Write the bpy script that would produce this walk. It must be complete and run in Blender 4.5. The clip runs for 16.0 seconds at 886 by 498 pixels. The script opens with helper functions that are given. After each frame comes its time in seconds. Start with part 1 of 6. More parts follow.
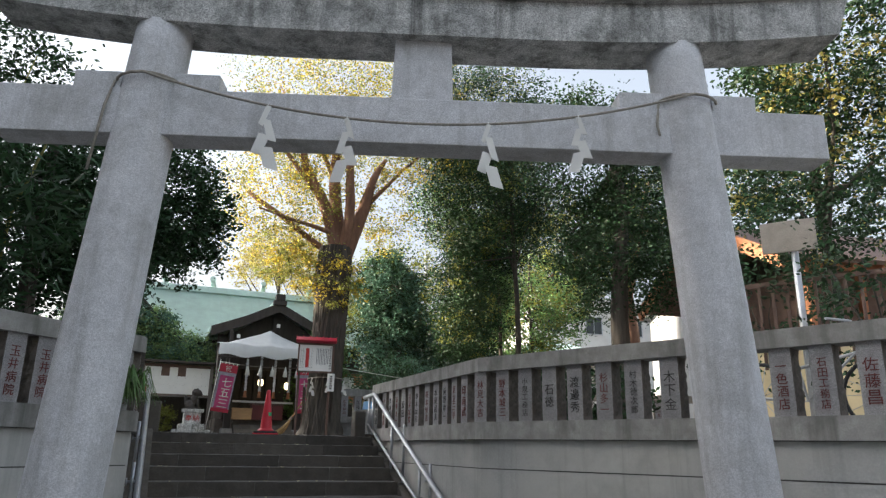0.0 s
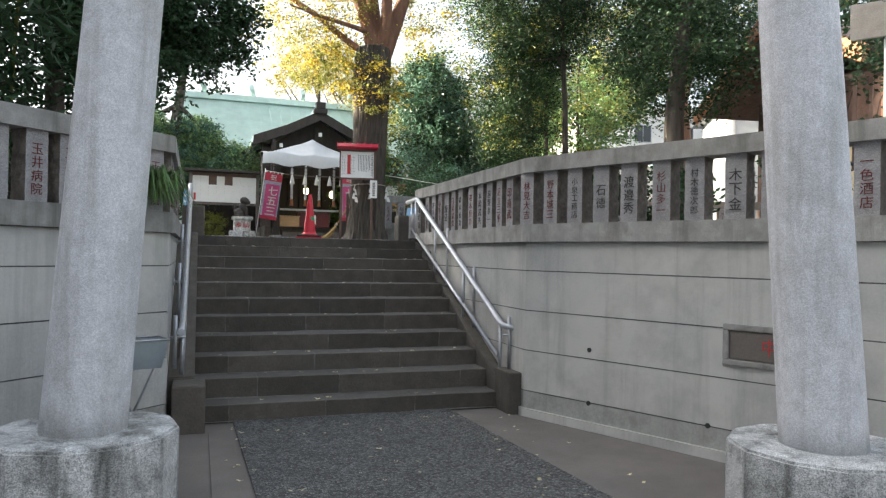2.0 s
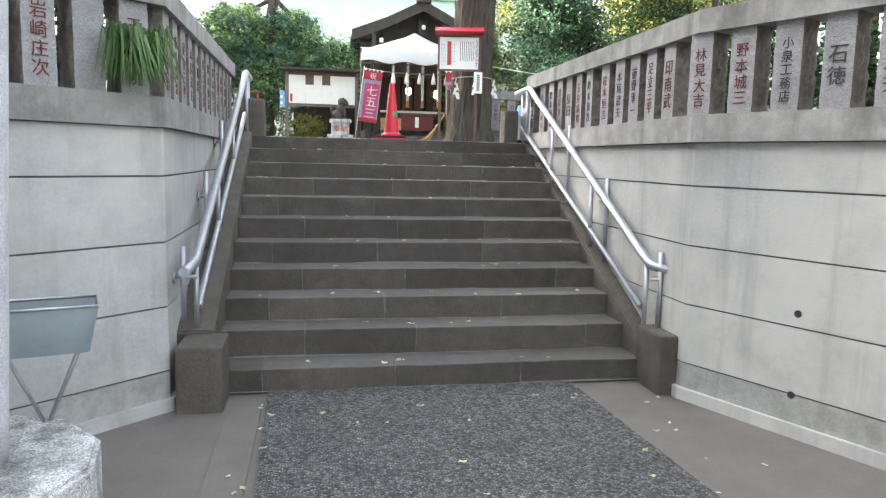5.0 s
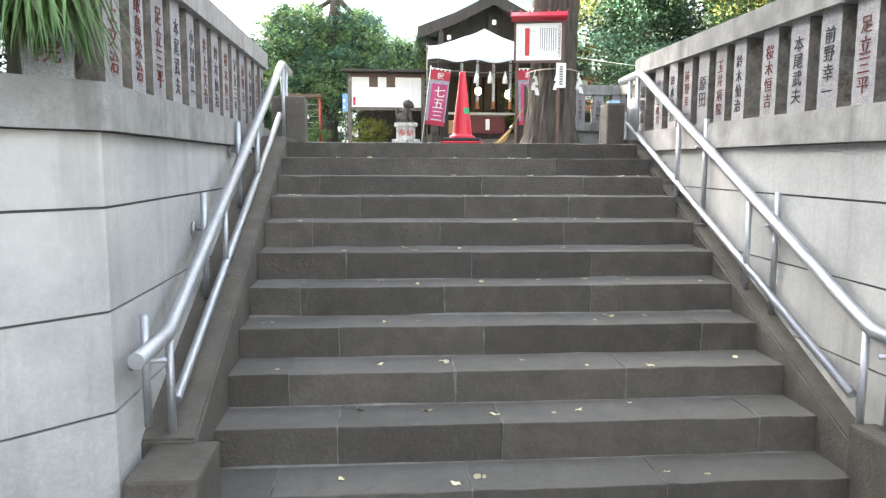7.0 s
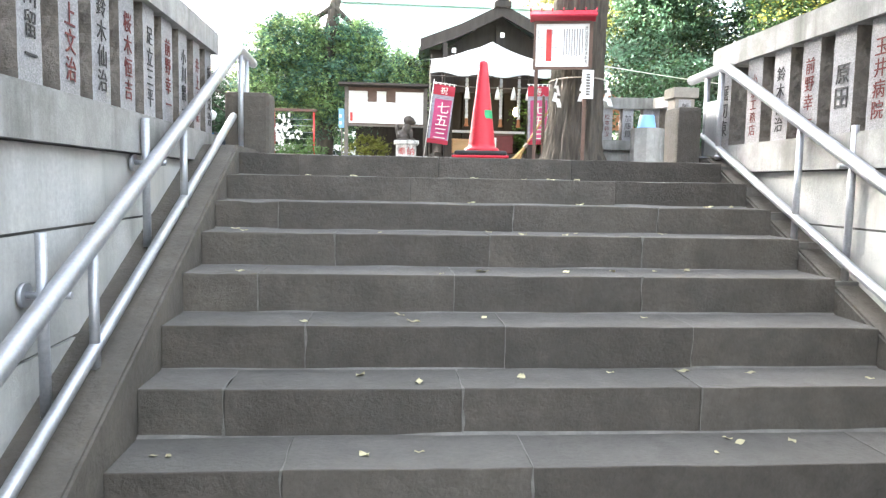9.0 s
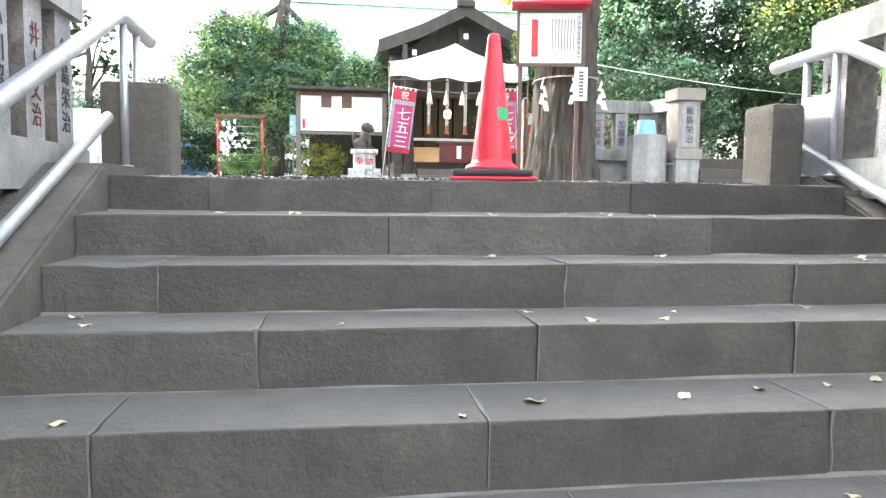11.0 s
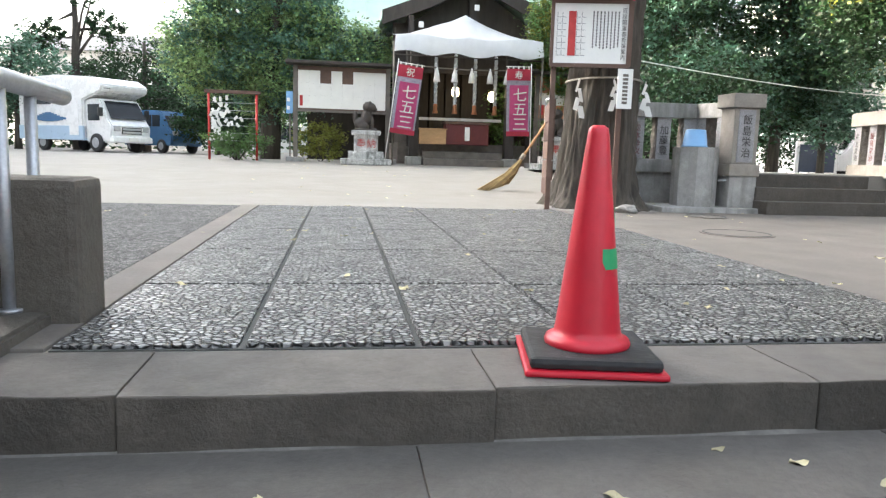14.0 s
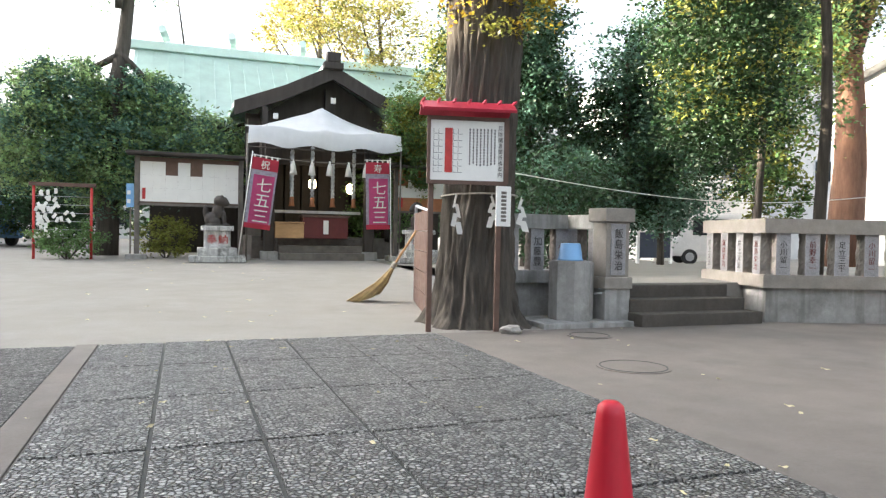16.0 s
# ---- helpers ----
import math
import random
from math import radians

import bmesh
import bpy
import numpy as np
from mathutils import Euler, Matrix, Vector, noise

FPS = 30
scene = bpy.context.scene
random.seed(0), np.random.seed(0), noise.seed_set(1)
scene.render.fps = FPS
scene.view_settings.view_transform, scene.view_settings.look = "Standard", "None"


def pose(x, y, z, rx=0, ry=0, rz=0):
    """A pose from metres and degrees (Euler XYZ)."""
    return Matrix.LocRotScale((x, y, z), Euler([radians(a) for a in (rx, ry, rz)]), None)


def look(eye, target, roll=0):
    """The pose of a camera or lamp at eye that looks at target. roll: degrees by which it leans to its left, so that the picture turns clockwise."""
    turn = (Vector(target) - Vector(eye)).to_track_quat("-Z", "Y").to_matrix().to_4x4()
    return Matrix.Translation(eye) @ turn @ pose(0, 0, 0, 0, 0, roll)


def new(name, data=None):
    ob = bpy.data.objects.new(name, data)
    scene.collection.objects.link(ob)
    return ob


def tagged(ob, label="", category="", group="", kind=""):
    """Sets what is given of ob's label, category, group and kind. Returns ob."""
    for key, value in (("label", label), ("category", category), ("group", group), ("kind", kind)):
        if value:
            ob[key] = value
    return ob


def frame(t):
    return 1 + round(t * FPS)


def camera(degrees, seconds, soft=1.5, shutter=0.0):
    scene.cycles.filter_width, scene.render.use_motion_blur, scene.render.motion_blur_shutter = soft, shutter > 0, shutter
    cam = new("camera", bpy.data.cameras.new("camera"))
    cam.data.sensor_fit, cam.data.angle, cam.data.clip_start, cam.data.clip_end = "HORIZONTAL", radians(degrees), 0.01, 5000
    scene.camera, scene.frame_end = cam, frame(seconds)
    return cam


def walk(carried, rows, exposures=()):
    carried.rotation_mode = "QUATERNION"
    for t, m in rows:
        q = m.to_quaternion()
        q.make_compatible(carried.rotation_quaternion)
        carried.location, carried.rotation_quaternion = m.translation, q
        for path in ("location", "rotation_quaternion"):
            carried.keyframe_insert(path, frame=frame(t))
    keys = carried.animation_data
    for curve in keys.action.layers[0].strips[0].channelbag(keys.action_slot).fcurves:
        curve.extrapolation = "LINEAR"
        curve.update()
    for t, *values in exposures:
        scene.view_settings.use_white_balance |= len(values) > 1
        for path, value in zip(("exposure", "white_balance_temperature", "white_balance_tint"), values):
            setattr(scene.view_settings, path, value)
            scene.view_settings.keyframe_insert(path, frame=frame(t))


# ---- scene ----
cam = camera(64.3, 16.0, soft=1.3)
PATH = [
    (0, (-1.528, -7.863, 1.734), (-0.795, -6.085, 2.281), 1.0),
    (0.5, (-1.515, -7.822, 1.723), (-0.78, -6.013, 2.156), 1.1),
    (1, (-1.48, -7.738, 1.702), (-0.738, -5.905, 1.999), 1.0),
    (1.5, (-1.404, -7.553, 1.673), (-0.677, -5.696, 1.822), 0.9),
    (2, (-1.344, -7.394, 1.683), (-0.688, -5.505, 1.702), 1.1),
    (2.5, (-1.214, -7.193, 1.689), (-0.627, -5.283, 1.606), 1.0),
    (3, (-1.103, -6.865, 1.691), (-0.595, -4.936, 1.54), 1.1),
    (3.5, (-0.991, -6.415, 1.654), (-0.574, -4.468, 1.461), 1.3),
    (4, (-0.867, -6.02, 1.62), (-0.477, -4.07, 1.405), 1.5),
    (4.2, (-0.815, -5.84, 1.634), (-0.426, -3.891, 1.413), 1.6),
    (6.3, (-0.508, -3.942, 1.742), (-0.304, -1.973, 1.457), 0.1),
    (6.5, (-0.508, -3.745, 1.752), (-0.33, -1.773, 1.474), 0.1),
    (7, (-0.465, -3.261, 1.731), (-0.303, -1.283, 1.487), 0.3),
    (7.5, (-0.41, -2.765, 1.75), (-0.251, -0.785, 1.518), 0.5),
    (8, (-0.407, -2.29, 1.749), (-0.265, -0.305, 1.551), 0.7),
    (8.2, (-0.399, -2.125, 1.748), (-0.254, -0.14, 1.556), 0.8),
    (10.5, (-0.409, -0.072, 1.707), (-0.167, 1.905, 1.53), 0.9),
    (11, (-0.425, 0.285, 1.858), (-0.139, 2.258, 1.696), 0.7),
    (11.5, (-0.417, 0.483, 1.944), (-0.105, 2.452, 1.788), 0.7),
    (12, (-0.399, 0.739, 2.044), (-0.071, 2.705, 1.876), 1.2),
    (12.5, (-0.411, 0.985, 2.184), (-0.116, 2.954, 1.994), 1.2),
    (13, (-0.386, 1.225, 2.247), (-0.095, 3.193, 2.04), 1.3),
    (13.5, (-0.396, 1.385, 2.367), (-0.108, 3.349, 2.126), 1.6),
    (14, (-0.445, 1.604, 2.491), (-0.154, 3.565, 2.222), 1.7),
    (14.5, (-0.469, 1.799, 2.538), (-0.101, 3.747, 2.272), 1.8),
    (15, (-0.494, 1.971, 2.691), (-0.018, 3.899, 2.452), 1.5),
    (15.5, (-0.554, 2.174, 2.811), (0.037, 4.078, 2.652), 1.3),
    (16, (-0.587, 2.245, 2.927), (0.107, 4.121, 2.885), 1.1),
]
EXPO = [(t, e, 6100 if t < 2 else 6220 if t < 10 else 6120, 10) for t, e in ((0, 1.82), (1.5, 2.2), (2.5, 2.75), (4, 3.3), (7, 3.93), (10.5, 4.42), (12, 4.03), (13, 3.42), (14, 3.2), (15, 3.05), (16, 2.85))]
walk(cam, [(t, look(eye, target, roll)) for t, eye, target, roll in PATH], EXPO)

# ---- world and sun ----
world = bpy.data.worlds.new("world")
scene.world = world
world.use_nodes = True
wn = world.node_tree
sky = wn.nodes.new("ShaderNodeTexSky")
sky.sky_type, sky.sun_disc = "NISHITA", False
SUN_EL, SUN_AZ = radians(17), radians(-64)
sky.sun_elevation, sky.sun_rotation = SUN_EL, SUN_AZ
sky.altitude, sky.air_density, sky.dust_density, sky.ozone_density = 0, 1.2, 9.0, 1.0
haze = wn.nodes.new("ShaderNodeHueSaturation")
haze.inputs["Saturation"].default_value = 0.4
wn.links.new(sky.outputs[0], haze.inputs["Color"])
wn.links.new(haze.outputs[0], wn.nodes["Background"].inputs[0])
wn.nodes["Background"].inputs[1].default_value = 0.15
sun = new("sun", bpy.data.lights.new("sun", "SUN"))
sun.data.energy, sun.data.angle, sun.data.color = 4.0, radians(0.6), (1.0, 0.84, 0.62)
sd = Vector((math.sin(SUN_AZ) * math.cos(SUN_EL), math.cos(SUN_AZ) * math.cos(SUN_EL), math.sin(SUN_EL)))
sun.matrix_world = look(sd * 60, (0, 0, 0))


# ---- materials ----
def mat(name, col, rough=0.8, var=0.25, scale=6.0, bump=0.2, fine=60.0, metal=0.0, stain=None, stain_amt=0.5, stain_scale=1.2,
        island=0.0, rand=0.0, stretch=(1, 1, 1), translucent=0.0, col2=None, spec=0.5, speckle=0.0, streak=None):
    m = bpy.data.materials.new(name)
    m.use_nodes = True
    nt = m.node_tree
    n, l = nt.nodes, nt.links
    bs = n["Principled BSDF"]
    bs.inputs["Roughness"].default_value = rough
    bs.inputs["Metallic"].default_value = metal
    bs.inputs["Specular IOR Level"].default_value = spec
    tc = n.new("ShaderNodeTexCoord")
    mp = n.new("ShaderNodeMapping")
    mp.inputs["Scale"].default_value = stretch
    l.new(tc.outputs["Object"], mp.inputs[0])

    def tex(s, detail=6, ro=0.6):
        t = n.new("ShaderNodeTexNoise")
        t.inputs["Scale"].default_value, t.inputs["Detail"].default_value, t.inputs["Roughness"].default_value = s, detail, ro
        l.new(mp.outputs[0], t.inputs["Vector"])
        return t.outputs["Fac"]

    def ramp(fac, lo, hi, a, b):
        r = n.new("ShaderNodeMapRange")
        for k, v in zip(("From Min", "From Max", "To Min", "To Max"), (lo, hi, a, b)):
            r.inputs[k].default_value = v
        l.new(fac, r.inputs["Value"])
        return r.outputs[0]

    def mix(fac, a, b, mode="MIX"):
        x = n.new("ShaderNodeMix")
        x.data_type, x.blend_type = "RGBA", mode
        for sock, v in ((x.inputs[0], fac), (x.inputs[6], a), (x.inputs[7], b)):
            if isinstance(v, (int, float)):
                sock.default_value = v
            elif isinstance(v, tuple):
                sock.default_value = (*v, 1)
            else:
                l.new(v, sock)
        return x.outputs[2]

    dark = tuple(c * (1 - var) for c in col)
    light = tuple(min(1, c * (1 + var)) for c in col)
    c = mix(ramp(tex(scale), 0.3, 0.7, 0, 1), dark, light)
    c = mix(ramp(tex(fine, 3), 0.25, 0.75, 0, 0.5 if var > 0.1 else 0.15), c, tuple(x * 0.6 for x in col))
    if col2:
        c = mix(ramp(tex(scale * 0.37, 4), 0.42, 0.6, 0, 1), c, col2)
    if stain:
        c = mix(ramp(tex(stain_scale, 8, 0.7), 0.48, 0.68, 0, stain_amt), c, stain)
    if streak:
        smp = n.new("ShaderNodeMapping")
        smp.inputs["Scale"].default_value = (3.2, 3.2, 0.22)
        l.new(tc.outputs["Object"], smp.inputs[0])
        st = n.new("ShaderNodeTexNoise")
        st.inputs["Scale"].default_value, st.inputs["Detail"].default_value, st.inputs["Roughness"].default_value = 1.6, 7, 0.65
        l.new(smp.outputs[0], st.inputs["Vector"])
        c = mix(ramp(st.outputs["Fac"], 0.5, 0.72, 0, streak[3]), c, streak[:3])
    if speckle:
        vo = n.new("ShaderNodeTexVoronoi")
        vo.inputs["Scale"].default_value = 170
        l.new(tc.outputs["Object"], vo.inputs["Vector"])
        sp = n.new("ShaderNodeSeparateColor")
        l.new(vo.outputs["Color"], sp.inputs[0])
        hv = n.new("ShaderNodeHueSaturation")
        l.new(ramp(sp.outputs[0], 0, 1, 1 - speckle, 1 + speckle), hv.inputs["Value"])
        l.new(c, hv.inputs["Color"])
        c = hv.outputs[0]
    if island or rand:
        g = n.new("ShaderNodeNewGeometry") if island else n.new("ShaderNodeObjectInfo")
        o = g.outputs["Random Per Island"] if island else g.outputs["Random"]
        a = island or rand
        hs = n.new("ShaderNodeHueSaturation")
        l.new(ramp(o, 0, 1, 1 - a, 1 + a), hs.inputs["Value"])
        if island:
            l.new(ramp(o, 0, 1, 0.5 - a * 0.04, 0.5 + a * 0.04), hs.inputs["Hue"])
        l.new(c, hs.inputs["Color"])
        c = hs.outputs[0]
    l.new(c, bs.inputs["Base Color"])
    if rough > 0.25:
        l.new(ramp(tex(scale * 2.3), 0.3, 0.7, max(0.05, rough - 0.12), min(1, rough + 0.1)), bs.inputs["Roughness"])
    if bump:
        b = n.new("ShaderNodeBump")
        b.inputs["Strength"].default_value, b.inputs["Distance"].default_value = bump, 0.01
        l.new(tex(fine, 5, 0.65), b.inputs["Height"])
        l.new(b.outputs[0], bs.inputs["Normal"])
    if translucent:
        tr, ms = n.new("ShaderNodeBsdfTranslucent"), n.new("ShaderNodeMixShader")
        l.new(c, tr.inputs[0])
        ms.inputs[0].default_value = translucent
        l.new(bs.outputs[0], ms.inputs[1])
        l.new(tr.outputs[0], ms.inputs[2])
        l.new(ms.outputs[0], n["Material Output"].inputs[0])
    return m


def pebble_mat(name, col, scale, depth, joint, rough=0.5, spread=0.4):
    """Exposed-pebble concrete: rounded stones, each of its own grey."""
    m = mat(name, col, rough, 0.2, 3, 0, 90)
    n, l = m.node_tree.nodes, m.node_tree.links
    bs = n["Principled BSDF"]
    tc = n.new("ShaderNodeTexCoord")
    v, e = n.new("ShaderNodeTexVoronoi"), n.new("ShaderNodeTexVoronoi")
    e.feature = "DISTANCE_TO_EDGE"
    for x in (v, e):
        x.inputs["Scale"].default_value = scale
        l.new(tc.outputs["Object"], x.inputs["Vector"])
    r = n.new("ShaderNodeMapRange")
    r.inputs["From Min"].default_value, r.inputs["From Max"].default_value = 0.0, 0.22
    l.new(e.outputs["Distance"], r.inputs["Value"])
    b = n.new("ShaderNodeBump")
    b.inputs["Strength"].default_value, b.inputs["Distance"].default_value = 1.0, depth
    l.new(r.outputs[0], b.inputs["Height"])
    l.new(b.outputs[0], bs.inputs["Normal"])
    old = bs.inputs["Base Color"].links[0].from_socket
    sep = n.new("ShaderNodeSeparateColor")
    l.new(v.outputs["Color"], sep.inputs[0])
    hs = n.new("ShaderNodeHueSaturation")
    rr = n.new("ShaderNodeMapRange")
    rr.inputs["To Min"].default_value, rr.inputs["To Max"].default_value = 1 - spread, 1 + spread
    l.new(sep.outputs[0], rr.inputs["Value"])
    l.new(rr.outputs[0], hs.inputs["Value"])
    l.new(old, hs.inputs["Color"])
    mx = n.new("ShaderNodeMix")
    mx.data_type = "RGBA"
    l.new(r.outputs[0], mx.inputs[0])
    mx.inputs[6].default_value = (*joint, 1)
    l.new(hs.outputs[0], mx.inputs[7])
    l.new(mx.outputs[2], bs.inputs["Base Color"])
    return m


M = {}
M["granite"] = mat("granite", (0.7, 0.7, 0.715), 0.75, 0.12, 9, 0.6, 130, stain=(0.27, 0.27, 0.25), stain_amt=0.35, stain_scale=2.2, speckle=0.22, streak=(0.3, 0.3, 0.28, 0.6))
M["torii_dark"] = mat("weathered_granite", (0.56, 0.56, 0.545), 0.8, 0.3, 5, 0.6, 110, stain=(0.12, 0.12, 0.105), stain_amt=0.9, stain_scale=3.2, speckle=0.55, streak=(0.07, 0.07, 0.06, 0.95))
M["fence"] = mat("fence_stone", (0.34, 0.33, 0.31), 0.85, 0.22, 7, 0.35, 90, streak=(0.11, 0.11, 0.095, 0.8), stain=(0.14, 0.135, 0.12), stain_amt=0.7, stain_scale=2.5, rand=0.12)
M["fence_pale"] = mat("pale_fence_stone", (0.28, 0.252, 0.217), 0.85, 0.2, 6, 0.6, 70, stain=(0.22, 0.2, 0.17), stain_amt=0.5, rand=0.1)
M["tablet"] = mat("tablet_stone", (0.35, 0.34, 0.34), 0.8, 0.18, 9, 0.8, 90, speckle=0.2, stain=(0.22, 0.21, 0.2), stain_amt=0.5, stain_scale=3, rand=0.12)
M["hewn"] = mat("rough_hewn_stone", (0.2, 0.175, 0.15), 0.9, 0.4, 14, 1.0, 50, stain=(0.09, 0.08, 0.065), stain_amt=0.7, stain_scale=6)
M["wall"] = mat("cast_wall", (0.46, 0.46, 0.44), 0.85, 0.13, 1.6, 0.35, 45, stain=(0.27, 0.265, 0.24), stain_amt=0.55, stain_scale=1.0, col2=(0.54, 0.53, 0.49), streak=(0.24, 0.235, 0.21, 0.55))
M["wall_damp"] = mat("damp_wall_foot", (0.42, 0.415, 0.385), 0.9, 0.18, 2.4, 0.4, 45, stain=(0.17, 0.165, 0.14), stain_amt=0.8, stain_scale=2.4, streak=(0.2, 0.19, 0.165, 0.5))
M["groove"] = mat("wall_groove", (0.11, 0.11, 0.1), 0.95, 0.2)
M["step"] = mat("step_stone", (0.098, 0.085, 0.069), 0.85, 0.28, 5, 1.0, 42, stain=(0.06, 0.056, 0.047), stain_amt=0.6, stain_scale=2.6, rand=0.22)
# paler than the risers: skylight on the treads painted into the colour
M["step_lit_top"] = mat("lit_tread_stone", (0.124, 0.114, 0.1), 0.85, 0.25, 4, 0.8, 50, stain=(0.07, 0.065, 0.056), stain_amt=0.6, stain_scale=2.0, rand=0.12)
M["mortar"] = mat("mortar", (0.18, 0.17, 0.152), 0.95, 0.3, 12, 0.6, 60)
M["edge"] = mat("edge_stone", (0.16, 0.145, 0.125), 0.85, 0.22, 5, 0.5, 60, stain=(0.13, 0.12, 0.11), stain_amt=0.5, rand=0.08)
M["concrete"] = mat("concrete", (0.255, 0.237, 0.21), 0.85, 0.12, 1.2, 0.25, 60, stain=(0.2, 0.185, 0.16), stain_amt=0.5, stain_scale=0.6)
M["strip"] = mat("strip_concrete", (0.172, 0.152, 0.132), 0.85, 0.18, 1.1, 0.35, 60, stain=(0.11, 0.1, 0.088), stain_amt=0.7, stain_scale=0.7)
M["asphalt"] = pebble_mat("asphalt", (0.19, 0.187, 0.178), 58, 0.008, (0.05, 0.05, 0.046), 0.85, 0.75)
M["pebble"] = pebble_mat("pebble_slab", (0.35, 0.345, 0.33), 36, 0.03, (0.06, 0.057, 0.053), 0.42, 0.5)
M["gravel"] = mat("gravel", (0.36, 0.34, 0.31), 0.9, 0.35, 14, 1.0, 45)
M["steel"] = mat("galvanised_steel", (0.5, 0.51, 0.53), 0.48, 0.12, 9, 0.12, 80, metal=0.75)
M["bark"] = mat("bark", (0.066, 0.056, 0.044), 0.95, 0.55, 16, 1.0, 48, stretch=(1, 1, 0.1), stain=(0.12, 0.105, 0.085), stain_amt=0.5, stain_scale=5)
M["bark_red"] = mat("bark_red", (0.2, 0.105, 0.065), 0.95, 0.4, 7, 1.0, 34, stretch=(1, 1, 0.2))
M["leaf_dark"] = mat("dark_leaf", (0.032, 0.066, 0.025), 0.55, 0.3, 3, 0, 9, island=0.55, translucent=0.28, spec=0.3)
M["leaf"] = mat("green_leaf", (0.14, 0.235, 0.075), 0.45, 0.3, 3, 0, 9, island=0.5, translucent=0.45)
M["leaf_blue"] = mat("blue_green_leaf", (0.095, 0.19, 0.12), 0.45, 0.3, 3, 0, 9, island=0.5, translucent=0.3)
M["leaf_yellow"] = mat("yellow_leaf", (0.4, 0.34, 0.085), 0.5, 0.3, 3, 0, 9, island=0.45, translucent=0.5)
M["leaf_gold"] = mat("ginkgo_leaf", (0.56, 0.42, 0.05), 0.5, 0.3, 3, 0, 9, island=0.45, translucent=0.55)
M["leaf_fresh"] = mat("fresh_leaf", (0.26, 0.37, 0.15), 0.45, 0.3, 3, 0, 9, island=0.5, translucent=0.5)
M["leaf_lime"] = mat("lime_leaf", (0.24, 0.25, 0.05), 0.5, 0.3, 3, 0, 9, island=0.5, translucent=0.45)
M["fallen"] = mat("fallen_leaf", (0.62, 0.56, 0.34), 0.7, 0.3, 3, 0, 9, rand=0.4)
M["wood_dark"] = mat("dark_wood", (0.045, 0.036, 0.03), 0.7, 0.35, 5, 0.4, 40, stretch=(1, 1, 0.2))
M["wood_grey"] = mat("grey_wood", (0.16, 0.14, 0.12), 0.8, 0.3, 5, 0.4, 40)
M["wood_brown"] = mat("brown_wood", (0.12, 0.07, 0.05), 0.7, 0.3, 5, 0.4, 40)
M["wood_pale"] = mat("pale_wood", (0.5, 0.3, 0.14), 0.7, 0.25, 4, 0.3, 40, stretch=(0.3, 1, 1))
M["wood_orange"] = mat("orange_wood", (0.42, 0.17, 0.075), 0.65, 0.25, 4, 0.3, 40, stretch=(0.3, 1, 1))
M["maroon"] = mat("maroon_paint", (0.12, 0.02, 0.02), 0.5, 0.2, 6, 0.1, 40)
M["copper"] = mat("copper_roof", (0.6, 0.74, 0.68), 0.6, 0.1, 2, 0.05, 30)
M["paper"] = mat("paper", (0.78, 0.77, 0.73), 0.9, 0.04, 5, 0.1, 60)
M["cloth"] = mat("white_cloth", (0.74, 0.76, 0.78), 0.85, 0.06, 3, 0.1, 90, translucent=0.3)
M["red_cloth"] = mat("red_cloth", (0.72, 0.07, 0.12), 0.8, 0.12, 3, 0.1, 90)
M["pink_cloth"] = mat("pink_cloth", (0.8, 0.13, 0.33), 0.8, 0.12, 3, 0.1, 90)
M["blue_cloth"] = mat("blue_cloth", (0.5, 0.48, 0.58), 0.8, 0.3, 14, 0.1, 90)
M["cone"] = mat("cone_red", (0.56, 0.012, 0.03), 0.42, 0.1, 5, 0.08, 30, stain=(0.35, 0.02, 0.03), stain_amt=0.35, stain_scale=4)
M["black"] = mat("black_rubber", (0.028, 0.028, 0.028), 0.7, 0.3, 9, 0.3, 60)
M["tape"] = mat("green_tape", (0.03, 0.33, 0.12), 0.5, 0.1, 9, 0.1, 60)
M["red_paint"] = mat("red_paint", (0.5, 0.04, 0.035), 0.6, 0.2, 12, 0.2, 60)
M["ink_red"] = mat("red_inscription", (0.16, 0.045, 0.04), 0.9, 0.35, 20, 0.2, 60)
M["ink_black"] = mat("black_inscription", (0.06, 0.056, 0.053), 0.9, 0.3, 20, 0.2, 60)
M["roof_red"] = mat("red_roof_sheet", (0.45, 0.03, 0.06), 0.45, 0.12, 4, 0.1, 30)
M["straw"] = mat("straw", (0.45, 0.33, 0.16), 0.85, 0.35, 12, 0.4, 60, island=0.35)
M["rope"] = mat("rope", (0.36, 0.33, 0.28), 0.9, 0.3, 30, 0.5, 120)
M["blue_plastic"] = mat("blue_plastic", (0.2, 0.4, 0.66), 0.4, 0.06, 4, 0.05, 30)
M["clear_plastic"] = mat("cloudy_plastic", (0.55, 0.6, 0.62), 0.3, 0.1, 4, 0.1, 30, translucent=0.6)
M["van_white"] = mat("white_paint", (0.8, 0.8, 0.79), 0.3, 0.03, 2, 0, 30)
M["van_blue"] = mat("blue_paint", (0.07, 0.16, 0.3), 0.25, 0.05, 2, 0, 30)
M["van_pale_blue"] = mat("pale_blue_paint", (0.42, 0.55, 0.68), 0.35, 0.05, 2, 0, 30)
M["navy"] = mat("navy_paint", (0.03, 0.045, 0.08), 0.45, 0.1, 4, 0, 30)
M["glass_dark"] = mat("dark_glass", (0.03, 0.035, 0.04), 0.06, 0.1, 2, 0, 30)
M["stucco"] = mat("stucco", (0.66, 0.65, 0.62), 0.9, 0.08, 1.5, 0.3, 50, stain=(0.5, 0.48, 0.45), stain_amt=0.4, stain_scale=0.5)
M["stucco_yellow"] = mat("cream_stucco", (0.72, 0.6, 0.36), 0.9, 0.08, 1.5, 0.3, 50)
